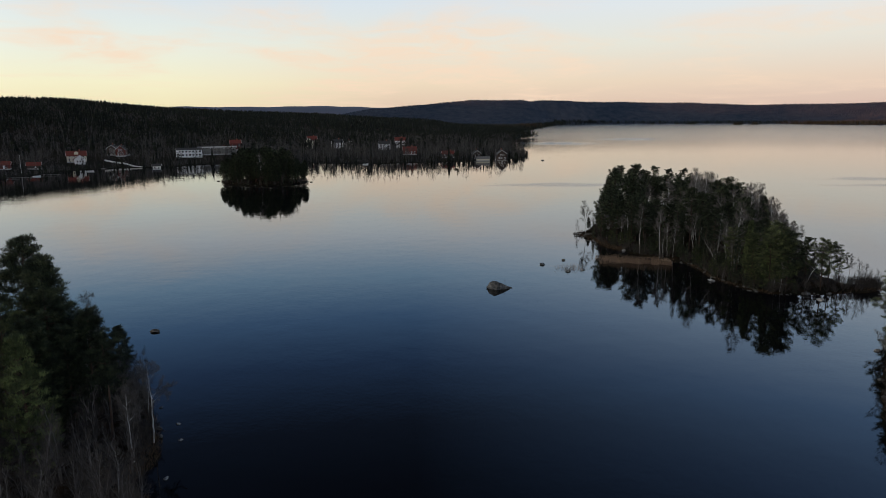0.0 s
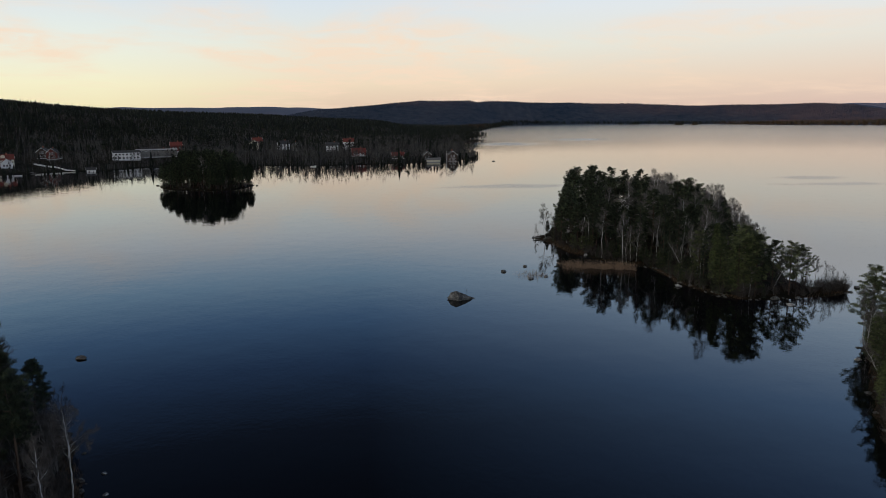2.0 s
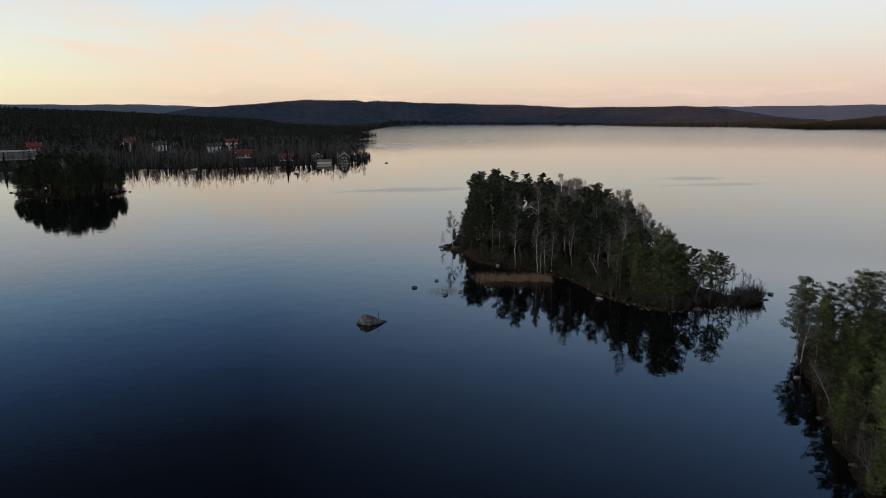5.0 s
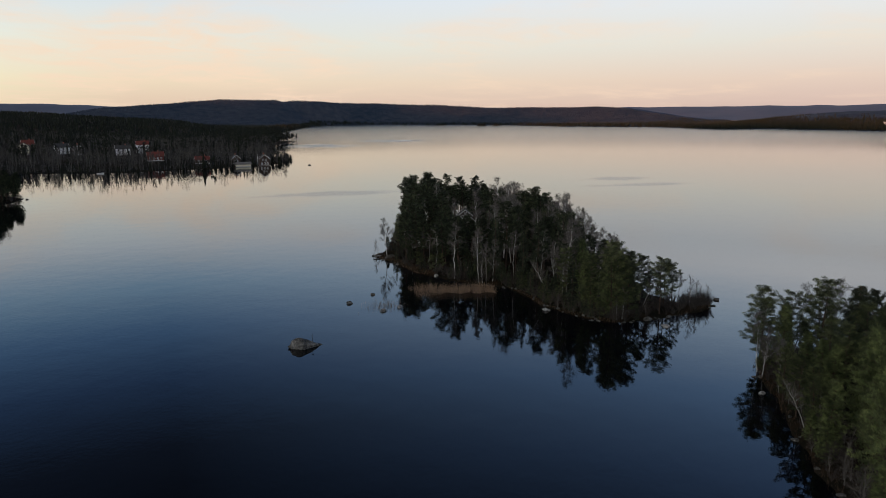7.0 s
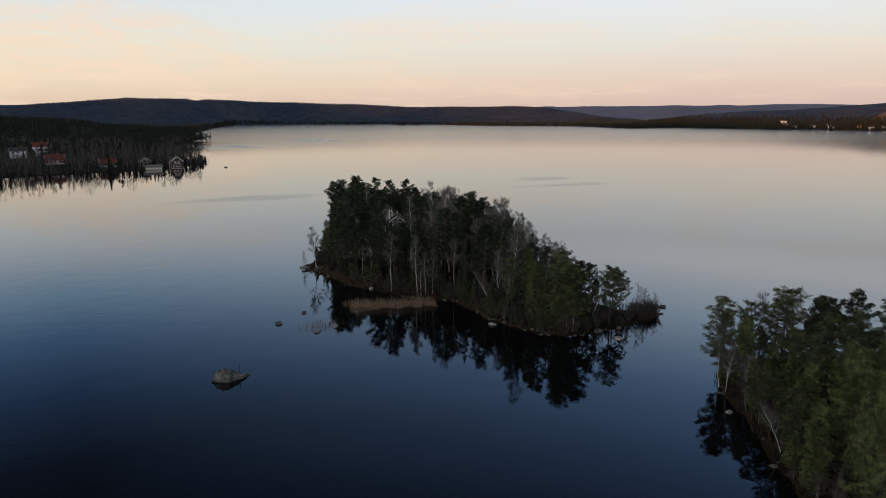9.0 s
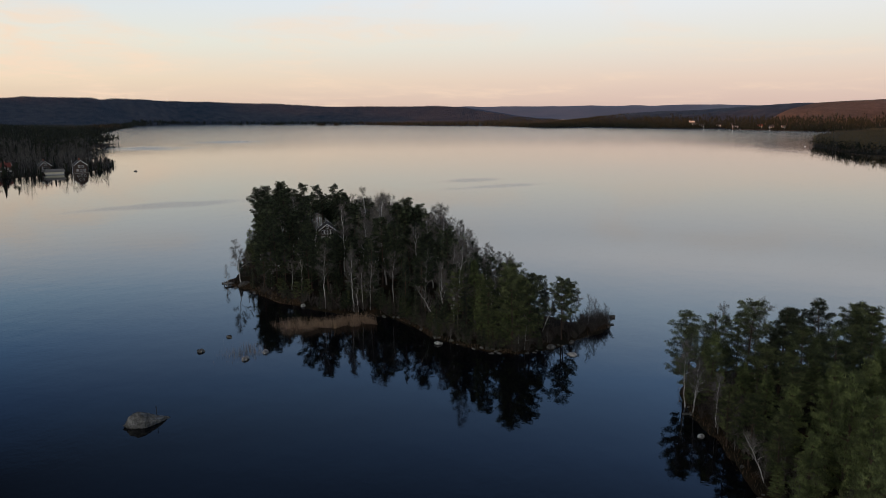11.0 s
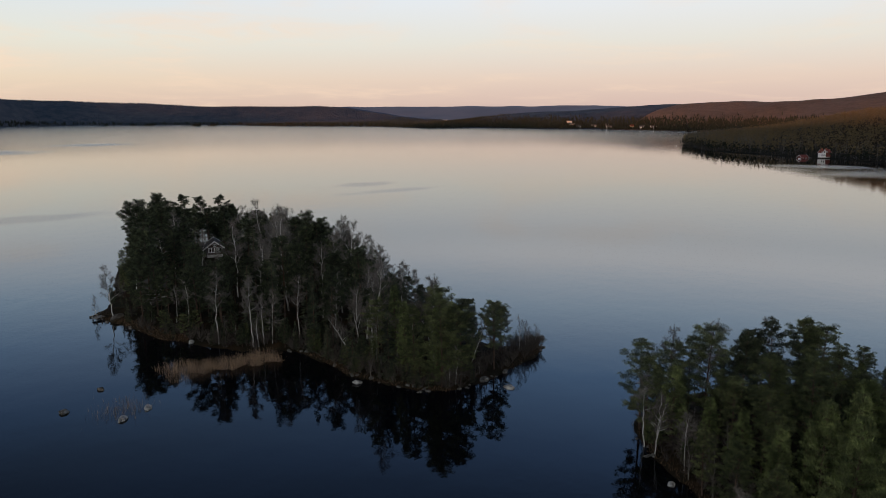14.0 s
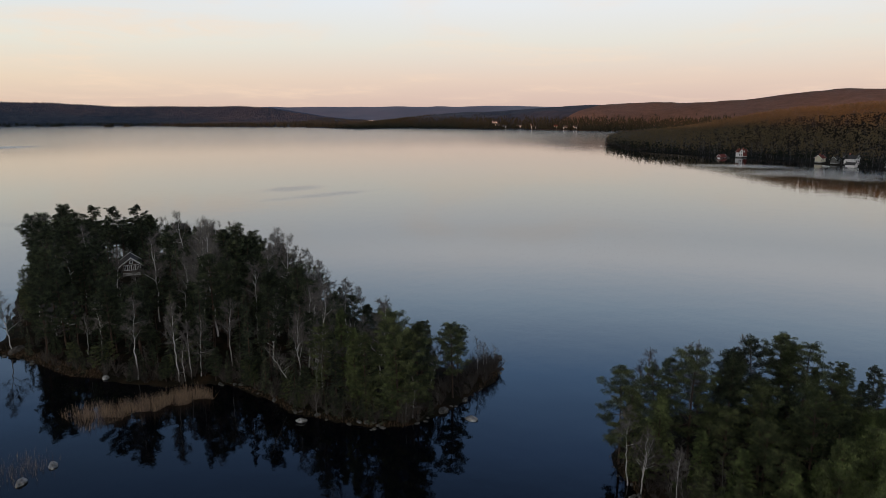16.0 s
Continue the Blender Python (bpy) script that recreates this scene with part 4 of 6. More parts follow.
CABIN = (56.2, 78.9)
for x, y in scatter(ISLAND, 330, 2.1, (25, -7, 85, 122), rng, put, 1.0):
    if math.hypot(x - CABIN[0], y - CABIN[1]) < 5.5 or (47 < x < 57 and 60 < y < 78):
        continue
    d = float(inside_depth(ISLAND, np.array(x), np.array(y)))
    k = rng.uniform()
    front = d < 9 and (x < 50 or y < 6)
    if front:
        key = rng.choice(["spruce0", "spruce1", "fine0", "fine1", "layer1", "layer2", "birch2", "alder0", "pine3"], p=[0.18, 0.15, 0.13, 0.11, 0.1, 0.08, 0.02, 0.19, 0.04])
    else:
        key = rng.choice(["pine0", "pine1", "pine2", "pine3", "spruce0", "spruce1", "birch0", "birch1", "birch3", "layer0"], p=[0.14, 0.14, 0.13, 0.11, 0.14, 0.12, 0.06, 0.04, 0.05, 0.07])
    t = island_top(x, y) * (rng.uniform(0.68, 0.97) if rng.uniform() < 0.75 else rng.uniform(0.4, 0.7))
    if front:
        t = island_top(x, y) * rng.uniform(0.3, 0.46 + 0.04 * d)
    if key[0] == "a":
        t = min(t, 7.5)
    plant(str(key), x, y, max(t, 3.2), island_z, group=G)

# low growth that screens the foot of the wood
for i in range(6, 15):
    (ax, ay), (bx, by) = ISLAND[i], ISLAND[i + 1]
    for k in range(max(2, int(math.hypot(bx - ax, by - ay) / 1.1))):
        t = rng.uniform()
        x, y = ax + (bx - ax) * t, ay + (by - ay) * t
        nx, ny = -(by - ay), bx - ax
        ln = math.hypot(nx, ny)
        o = rng.uniform(1.0, 4.2)
        x, y = x + nx / ln * o, y + ny / ln * o
        if float(inside_depth(ISLAND, np.array(x), np.array(y))) < 0.7:
            continue
        key = rng.choice(["spruce0", "spruce1", "alder0", "alder1", "pine3", "sapling"], p=[0.2, 0.18, 0.27, 0.23, 0.04, 0.08])
        plant(str(key), x, y, rng.uniform(2.4, 5.6), island_z, group=G)
# saplings and low spruces right at the water
for i in range(10, 15):
    (ax, ay), (bx, by) = ISLAND[i], ISLAND[i + 1]
    ln = math.hypot(bx - ax, by - ay)
    for k in range(max(2, int(ln / 1.1))):
        t, o = rng.uniform(), rng.uniform(0.5, 1.3)
        x, y = ax + (bx - ax) * t - (by - ay) / ln * o, ay + (by - ay) * t + (bx - ax) / ln * o
        plant(str(rng.choice(["spruce0", "alder0", "alder1", "spruce1"])), x, y, rng.uniform(1.4, 3.4), island_z, group=G, squash=1.5)

# small dense conifers that hide the bank
for i in range(3, 14):
    (ax, ay), (bx, by) = ISLAND[i], ISLAND[i + 1]
    ln = math.hypot(bx - ax, by - ay)
    for k in range(max(2, int(ln / 1.0))):
        t, o = rng.uniform(), rng.uniform(0.7, 3.2)
        x, y = ax + (bx - ax) * t - (by - ay) / ln * o, ay + (by - ay) * t + (bx - ax) / ln * o
        if float(inside_depth(ISLAND, np.array(x), np.array(y))) < 0.5:
            continue
        plant(str(rng.choice(["spruce0", "spruce1", "fine1", "fine0", "layer1"], p=[0.34, 0.24, 0.18, 0.12, 0.12])), x, y, rng.uniform(2.2, 5.4), island_z, group=G, squash=1.25)

# wooded point
G = "trees on the wooded point"
for key, x, y, zt in [
        ("fine0", 57.4, -28.2, 10.9), ("young2", 51, -49, 11.6), ("young0", 49.6, -55, 13.2), ("young1", 44.6, -55.6, 12.4), ("young2", 55.4, -54, 12.2), ("young0", 57, -50.4, 12.4), ("layer1", 63.6, -36.6, 12.2), ("fine1", 61.8, -33.6, 13.4), ("fine2", 59.8, -30.6, 10.2), ("fine0", 55.2, -30.2, 9.8), ("birch3", 65.2, -26.6, 10.8), ("birch0", 66, -32, 12.0), ("birch2", 54.4, -30.6, 7.8), ("twin", 53.6, -32.4, 6.8),
        ("young0", 56.2, -32.6, 9.2), ("alder0", 56.8, -35, 5), ("young1", 55.4, -37.2, 7.4), ("fine0", 57.6, -38.4, 9.4), ("alder1", 54.2, -39.6, 5.6), ("young2", 52.8, -41.4, 7.8), ("fine2", 55.6, -42.4, 9.8), ("alder0", 53.4, -35.4, 4.6), ("fine1", 66, -29.5, 9.4), ("pine2", 66.5, -37, 10.4), ("pine0", 69, -34.4, 10.6), ("fine1", 73.6, -41.2, 11.8), ("pine1", 72.8, -36, 11.2),
        ("fine2", 58, -45.4, 12.8), ("fine0", 61, -40.6, 11.4), ("fine1", 66, -45, 11.6), ("young2", 47.2, -52.4, 12.6), ("young1", 49.2, -46, 9.4), ("fine2", 52.8, -44.4, 8.8),
        ("young0", 41.2, -58.6, 13.2), ("young1", 54, -50.5, 12.2), ("young2", 52.4, -57, 13.2), ("fine0", 75.4, -39, 10.6), ("fine2", 79.4, -37.2, 10.2), ("pine3", 84, -37, 8.2),
        ("fine1", 60, -54, 13.0), ("young0", 58.5, -49.6, 11.4), ("fine0", 81, -43.4, 8.2), ("birch1", 74.6, -34, 11), ("fine1", 80.4, -37, 10.4), ("alder0", 48.6, -43.2, 5.6), ("alder1", 50.6, -40.2, 5.2),
        ("alder0", 51.2, -37.4, 4.6), ("alder1", 46.6, -47.6, 6.2), ("alder0", 43.6, -51.6, 5.8), ("crooked", 45.8, -46.2, 5.6), ("alder1", 40.6, -55.4, 6), ("birch2", 52.2, -36.4, 6.2), ("fine1", 47.6, -43.4, 7.4), ("fine2", 44.6, -48.0, 8.0), ("fine0", 49.6, -39.6, 6.8), ("young1", 42.6, -51.8, 8.4)]:
    plant(key, x, y, zt, point_z, group=G)
put = [(e.location.x, e.location.y) for e in scene.objects if e.parent is None and e.get("category") == "tree"]
for x, y in scatter(POINT, 105, 2.8, (36, -66, 108, -25), rng, put, 1.6):
    key = rng.choice(["fine0", "fine1", "fine2", "pine3", "young0", "young1", "young2", "spruce0", "birch0"], p=[0.13, 0.13, 0.13, 0.12, 0.1, 0.1, 0.09, 0.1, 0.1])
    lim = float(np.interp(x, [50, 66, 80, 110], [10.2, 9.8, 7.6, 6.6]))
    if y < -62:
        lim = 7.5
    dp = float(inside_depth(POINT, np.array(x), np.array(y)))
    plant(str(key), x, y, lim * rng.uniform(0.6, 1.0) * float(np.interp(dp, [1, 6], [0.6, 1.0])), point_z, group=G)

for x, y in scatter(POINT, 48, 1.9, (48, -60, 78, -26), rng, put, 2.0):
    plant(str(rng.choice(["spruce0", "spruce1", "pine3", "alder0"])), x, y, rng.uniform(2.5, 5.5), point_z, group=G, squash=1.3)
for i in range(0, 8):
    (ax, ay), (bx, by) = POINT[i], POINT[i + 1]
    ln = math.hypot(bx - ax, by - ay)
    for k in range(max(3, int(ln / 0.9))):
        t, o = rng.uniform(), rng.uniform(0.5, 4.5)
        x, y = ax + (bx - ax) * t - (by - ay) / ln * o, ay + (by - ay) * t + (bx - ax) / ln * o
        if float(inside_depth(POINT, np.array(x), np.array(y))) < 0.4:
            continue
        plant(str(rng.choice(["alder0", "alder1", "young1", "fine1", "spruce0"], p=[0.3, 0.3, 0.14, 0.14, 0.12])), x, y, rng.uniform(1.8, 5.2), point_z, group=G, squash=1.25)

# bank by the start
G = "trees on the brushy bank"
for key, x, y, zt in [
        ("layer0", -50.0, -61.4, 20.6), ("layer1", -46.2, -61.8, 13.9), ("layer2", -54, -59, 20.6), ("layer1", -46.6, -64.5, 13.0), ("broadtop", -42.2, -66.2, 12.9), ("layer0", -48.4, -67, 14.4), ("fine1", -52, -66, 15),
        ("birch3", -52, -52.5, 14.8), ("birch0", -39.6, -63.4, 9.8), ("birch2", -39.4, -68.2, 8.2), ("young0", -46.6, -71.6, 13.8), ("birch1", -47.5, -79, 14.4), ("alder0", -42.4, -76.4, 8), ("alder0", -40.6, -70.2, 5.4),
        ("alder1", -42.6, -68.6, 7.4), ("alder0", -44, -66, 8.8), ("alder1", -40.8, -66.2, 6.4), ("alder0", -39.8, -74.6, 6.2), ("alder1", -37.6, -77.4, 6.4), ("alder0", -41.4, -79, 7.2), ("alder0", -37, -78.6, 6.6),
        ("alder1", -43.6, -72.8, 8.4), ("alder1", -49, -70, 9.6), ("alder0", -42, -61.6, 5.4), ("alder1", -45, -57, 6.2), ("alder1", -40.2, -81.5, 7.5), ("alder0", -46.5, -80, 9), ("alder1", -36.4, -82, 5.4),
        ("alder0", -48.6, -74.6, 10), ("fine0", -50.5, -76, 11)]:
    plant(key, x, y, zt, left_z, group=G)
put = [(e.location.x, e.location.y) for e in scene.objects if e.parent is None and e.get("category") == "tree"]
for x, y in scatter(LEFT, 40, 2.6, (-60, -84, -35, -46), rng, put, 1.0):
    key = rng.choice(["layer2", "fine1", "alder1", "alder0", "alder1"])
    plant(str(key), x, y, rng.uniform(5, 9.5) if x > -47 else rng.uniform(8, 13), left_z, group=G)

for x, y in scatter(LEFT, 55, 1.6, (-52, -83, -33, -46), rng, put, 0.6):
    plant(str(rng.choice(["alder0", "alder1", "birch2", "sapling"], p=[0.46, 0.42, 0.02, 0.1])), x, y, rng.uniform(3.4, 6.4), left_z, group=G)

# small islet
G = "trees on the small islet"
put = []
for x, y in scatter(ISLET, 115, 2.4, (-134, 210, -83, 252), rng, put, 1.2):
    key = rng.choice(["layer0", "layer1", "pine1", "pine3", "birch0", "layer2", "spruce0"], p=[0.2, 0.2, 0.16, 0.14, 0.08, 0.14, 0.08])
    d = float(inside_depth(ISLET, np.array(x), np.array(y)))
    plant(str(key), x, y, min(17.5, 10 + d * 0.7) * rng.uniform(0.85, 1.05), islet_z, group=G)
for x, y in scatter(ISLET, 120, 1.4, (-134, 210, -83, 252), rng, put, 0.8):
    plant(str(rng.choice(["alder0", "spruce0", "spruce1", "spruce0"])), x, y, rng.uniform(3, 9), islet_z, group=G)

# ---------------------------------------------------------------- far woods (uncountable)
def far_conifers(r, P, h, tiers=3, sides=6, wide=0.17, foot=0.12):
    """Jagged little conifers, all in one mesh."""
    n = len(P)
    verts, faces = [], []
    ang = np.linspace(0, 2 * np.pi, sides, endpoint=False)
    k = 0
    for t in range(tiers):
        z0, z1 = foot + (1 - foot) * t / tiers * 0.92, min(1.0, foot + (1 - foot) * (t + 1.5) / tiers)
        rad = h * wide * (1 - t / tiers * 0.78)
        a = ang[None, :] + r.uniform(0, 6.28, n)[:, None]
        rr = rad[:, None] * r.uniform(0.55, 1.25, (n, sides))
        ring = np.stack([P[:, 0:1] + np.cos(a) * rr, P[:, 1:2] + np.sin(a) * rr, (P[:, 2] + h * z0)[:, None] - rr * r.uniform(0.0, 0.5, (n, sides))], 2)
        top = np.stack([P[:, 0] + r.normal(size=n) * 0.1, P[:, 1], P[:, 2] + h * z1], 1)[:, None]
        verts.append(np.concatenate([ring, top], 1).reshape(-1, 3))
        base = k + np.arange(n)[:, None] * (sides + 1)
        j = np.arange(sides)
        faces.append(np.stack([base + j, base + (j + 1) % sides, np.broadcast_to(base + sides, (n, sides))], 2).reshape(-1, 3))
        k += n * (sides + 1)
    return np.concatenate(verts), np.concatenate(faces)


def far_bare(r, P, h, blades=34):
    """Pale trunks and thin upright crowns of leafless trees."""
    b = Build()
    n = len(P)
    w = h * 0.004 + 0.02
    lean = r.normal(size=(n, 3)) * 0.05 * h[:, None]
    lean[:, 2] = h * 0.85
    for a in (0.0, 1.57):
        s = np.array([math.cos(a), math.sin(a), 0]) * w[:, None]
        q = np.stack([P - s, P + s, P + s * 0.3 + lean, P - s * 0.3 + lean], 1)
        b.v.append(q.reshape(-1, 3))
        b.f.extend(map(tuple, np.arange(n * 4).reshape(n, 4) + b.n))
        b.mi.extend([1] * n)
        b.n += n * 4
    i = np.repeat(np.arange(n), blades)
    u = r.uniform(0.12, 1.0, len(i)) ** 0.8
    base = P[i] + lean[i] * u[:, None] * 1.02
    d = np.column_stack([r.normal(size=(len(i), 2)) * 0.5, np.full(len(i), 1.0)])
    base[:, :2] += r.normal(size=(len(i), 2)) * (h[i] * 0.1 * (1.3 - u))[:, None]
    b.blades(base, d, h[i] * r.uniform(0.08, 0.2, len(i)), 0.2 * r.uniform(0.6, 1.4, len(i)), r, 0, True)
    return b


def far_pines(r, P, h, lumps=6, size=1.0):
    """Rounded, broken crowns of pines on bare trunks, all in one mesh."""
    n = len(P)
    octa = np.array([(1, 0, 0), (0, 1, 0), (-1, 0, 0), (0, -1, 0), (0, 0, 1), (0, 0, -0.6)], float)
    tris = np.array([(0, 1, 4), (1, 2, 4), (2, 3, 4), (3, 0, 4), (1, 0, 5), (2, 1, 5), (3, 2, 5), (0, 3, 5)])
    i = np.repeat(np.arange(n), lumps)
    u = r.uniform(0.42, 0.95, len(i))
    c = P[i] + np.column_stack([r.normal(size=(len(i), 2)) * (h[i] * 0.095 * (1.35 - u))[:, None], h[i] * u])
    rad = size * h[i] * r.uniform(0.06, 0.14, len(i)) * (1.3 - 0.5 * u)
    v = c[:, None] + octa[None] * rad[:, None, None] * r.uniform(0.45, 1.4, (len(i), 6, 1)) + r.normal(size=(len(i), 6, 3)) * (rad * 0.18)[:, None, None]
    f = (np.arange(len(i)) * 6)[:, None, None] + tris[None]
    tw = np.stack([P, P, P], 1).reshape(-1, 3, 3).copy()
    tw[:, 0, 0] -= h * 0.013
    tw[:, 1, 0] += h * 0.013
    tw[:, 2, 2] += h * 0.8
    k = len(i) * 6
    return np.concatenate([v.reshape(-1, 3), tw.reshape(-1, 3)]), np.concatenate([f.reshape(-1, 3), np.arange(n * 3).reshape(n, 3) + k])


def wood_sites(r, n, box, dmin, dmax, clear=()):
    x, y = r.uniform(box[0], box[2], n), r.uniform(box[1], box[3], n)
    d = main_depth(x, y)
    ok = (d > dmin) & (d < dmax)
    for cx, cy, rad in clear:
        ok &= (x - cx) ** 2 + (y - cy) ** 2 > rad * rad
    x, y, d = x[ok], y[ok], d[ok]
    return np.column_stack([x, y, main_height(x, y, d) - 0.1])


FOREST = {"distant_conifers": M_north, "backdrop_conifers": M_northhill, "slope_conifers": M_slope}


def wood(name, label, P, h, tiers=3, sides=6, wide=0.17, foot=0.12, pines=False, lumps=6, size=1.0):
    v, f = far_pines(rng, P, h, lumps, size) if pines else far_conifers(rng, P, h, tiers, sides, wide, foot)
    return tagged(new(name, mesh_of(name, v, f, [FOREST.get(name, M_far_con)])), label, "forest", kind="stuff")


def bare_wood(name, label, P, h, blades=34):
    b = far_bare(rng, P, h, blades)
    return tagged(new(name, b.mesh(name, [M_far_bare, M_far_trunk])), label, "forest", kind="stuff")


CLEAR_W = [(-286, 374, 15), (-277, 418, 11), (-221, 424, 13), (-212, 448, 14), (-216, 351, 7), (-296, 318, 12), (-42, 442, 10), (-10, 421, 8), (30, 406, 8), (14, 419, 8),
           (-120, 552, 11), (-66, 524, 12), (-148, 556, 10), (-246, 371, 9), (-256, 378, 8)]
CLEAR_E = [(606, 140, 11), (594, 150, 9), (566, 66, 9), (552, 44, 10), (530, 16, 10), (583, 136, 7)]
P = wood_sites(rng, 17000, (-520, 240, 130, 800), 3, 420, CLEAR_W)
dd = main_depth(P[:, 0], P[:, 1])
dark = wobble(P[:, 0], P[:, 1], 26, 1.0) + rng.normal(size=len(P)) * 0.35 + np.interp(dd, [0, 60, 160, 300], [-0.55, -0.35, 0.15, 0.5])
con = dark > 0.3
C = P[con]
for cx, cy, cr_ in CLEAR_W:                   # open view from the lake to the houses
    C = C[~((np.abs(C[:, 0] - cx - (cy - C[:, 1]) * -0.45) < cr_ * 0.9) & (C[:, 1] < cy) & (C[:, 1] > cy - 60))]
C = C[:2600]
tall = rng.uniform(size=len(C)) < 0.45
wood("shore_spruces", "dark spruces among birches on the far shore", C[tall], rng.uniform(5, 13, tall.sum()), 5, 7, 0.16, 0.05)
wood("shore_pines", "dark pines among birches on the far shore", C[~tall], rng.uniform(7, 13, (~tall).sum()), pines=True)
B = P[~con]
lawn = (B[:, 0] < -165) & (main_depth(B[:, 0], B[:, 1]) < 26) & (rng.uniform(size=len(B)) < 0.7)
B = B[~lawn][:5200]
bare_wood("shore_birches", "bare grey birches along the far lake shore", B, rng.uniform(6, 12.5, len(B)) + np.where((main_depth(B[:, 0], B[:, 1]) < 22) & (B[:, 0] > -165), 2.5, -1.0))
S = wood_sites(rng, 30000, (-330, 230, 90, 520), 0.5, 7, CLEAR_W)[:1100]
bare_wood("shore_thicket", "bare grey thicket along the far water's edge", S[::2], rng.uniform(2.5, 6, len(S[::2])))
wood("shore_saplings", "low dark conifers along the far water's edge", S[1::4], rng.uniform(2, 6, len(S[1::4])), 3, 6, 0.22, 0.02)
P = wood_sites(rng, 64000, (-1250, 240, 260, 1750), 60, 1500, CLEAR_W)
P = P[(P[:, 1] > 640) | (P[:, 0] < -420)][:38000]
grey = wobble(P[:, 0], P[:, 1], 70, 1.0) + rng.normal(size=len(P)) * 0.3 > 0.75
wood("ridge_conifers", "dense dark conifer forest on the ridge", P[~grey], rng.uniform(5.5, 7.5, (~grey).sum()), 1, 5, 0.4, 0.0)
bare_wood("ridge_birches", "bare grey trees in patches on the ridge", P[grey][:3200], rng.uniform(6, 9, len(P[grey][:3200])), 14)
P = wood_sites(rng, 3500, (20, 560, 200, 1500), 2, 70)
wood("cape_conifers", "conifers along a low cape", P, rng.uniform(8, 14, len(P)), pines=True)
P = wood_sites(rng, 34000, (430, -280, 1150, 480), 1.5, 700, CLEAR_E)
mix = rng.uniform(size=len(P))
dd = main_depth(P[:, 0], P[:, 1])
bare = (mix < np.where(dd < 50, 0.5, 0.1))
C = P[~bare][:19000]
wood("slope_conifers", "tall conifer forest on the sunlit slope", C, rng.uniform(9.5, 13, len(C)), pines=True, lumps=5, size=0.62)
E = wood_sites(rng, 26000, (430, -280, 1000, 480), 1.0, 18, CLEAR_E)[:900]
wood("edge_conifers", "dark low conifers along the eastern shore", E, rng.uniform(3.5, 10, len(E)), pines=True)
B = P[bare][:2200]
bare_wood("slope_birches", "bare birches among conifers on the slope", B, rng.uniform(9, 15, len(B)), 16)
P = wood_sites(rng, 90000, (1000, 120, 2260, 1720), 3, 1300)
P = P[~remote(P[:, 0], P[:, 1])][:60000]
# low-lying woods take the near-black conifer colour, with shade painted in
low = P[:, 2] < 24 + rng.normal(size=len(P)) * 5
wood("lowland_conifers", "conifer woods on the flat far shore, shade painted dark", P[low], rng.uniform(6, 10, low.sum()), 2, 4, 0.2)
P = wood_sites(rng, 40000, (-700, 1700, 2250, 2700), 3, 1500)[:16000]
wood("distant_conifers", "conifer forest on distant hills", P, rng.uniform(5, 7, len(P)), 1, 4, 0.34)
# these conifers share the hill's painted haze emission
P = wood_sites(rng, 60000, (-700, 2700, 2250, 4000), 3, 1500)[:28000]
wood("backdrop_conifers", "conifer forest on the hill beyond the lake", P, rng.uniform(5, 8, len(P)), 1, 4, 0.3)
P = np.concatenate([wood_sites(rng, 30000, (640, 620, 2400, 4600), 2, 60), wood_sites(rng, 12000, (100, 1200, 760, 4300), 2, 60)])[:7000]
wood("shoreline_conifers", "dark line of conifers on the distant shore", P, rng.uniform(10, 16, len(P)), 2, 5, 0.25)

# tiny wooded islets far out
for ix, iy, rx in ((905, 3000, 9), (1012, 3000, 10), (1073, 2990, 26), (1130, 2620, 20), (1190, 2600, 14)):
    bm = bmesh.new()
    bmesh.ops.create_icosphere(bm, subdivisions=3, radius=1.0)
    for v in bm.verts:
        v.co = Vector((v.co.x * rx, v.co.y * rx * 0.6, v.co.z * 1.2)) * (1 + 0.2 * noise.noise(v.co * 2 + Vector((ix, iy, 0))))
    gr = new("islet_ground", bm_mesh("islet_ground", bm, M_land))
    gr.location = (ix, iy, 0)
    tagged(gr, "tiny wooded islet far out on the lake", "ground", kind="structure")
    a, q = rng.uniform(0, 6.28, rx * 3), rng.uniform(0, 0.85, rx * 3) ** 0.5
    P = np.column_stack([ix + np.cos(a) * q * rx, iy + np.sin(a) * q * rx * 0.6, np.full(rx * 3, 0.3)])
    wood("islet_conifers", "dark conifers on a tiny islet", P, rng.uniform(6, 12, len(P)), 3, 5, 0.25, 0.02)

# ---------------------------------------------------------------- stones, reeds, grass
def stone_mesh(seed, sx, sy, sz, cuts=3, rough=0.28, sub=3):
    r = np.random.default_rng(seed)
    bm = bmesh.new()
    bmesh.ops.create_icosphere(bm, subdivisions=sub, radius=1.0)
    off = Vector(r.uniform(-50, 50, 3))
    planes = [(Vector(r.normal(size=3)).normalized(), r.uniform(0.55, 0.85)) for _ in range(cuts * 2)]
    for v in bm.verts:
        n = v.co.normalized()
        d = 1 + rough * noise.noise(n * 1.4 + off) + rough * 0.4 * noise.noise(n * 4 + off) + rough * 0.15 * noise.noise(n * 11 + off)
        p = n * d
        for pn, pd in planes:                         # broken faces
            e = p.dot(pn) - pd
            if e > 0:
                p -= pn * e * 0.85
        v.co = Vector((p.x * sx, p.y * sy, p.z * sz))
    return bm_mesh("stone", bm, M_rock)


def stone(name, seed, x, y, z, sx, sy, sz, turn, label, group="", sub=3):
    ob = new(name, stone_mesh(seed, sx, sy, sz, sub=sub))
    ob.matrix_basis = pose(x, y, z, 0, 0, turn)
    return tagged(ob, label, "rock", group)


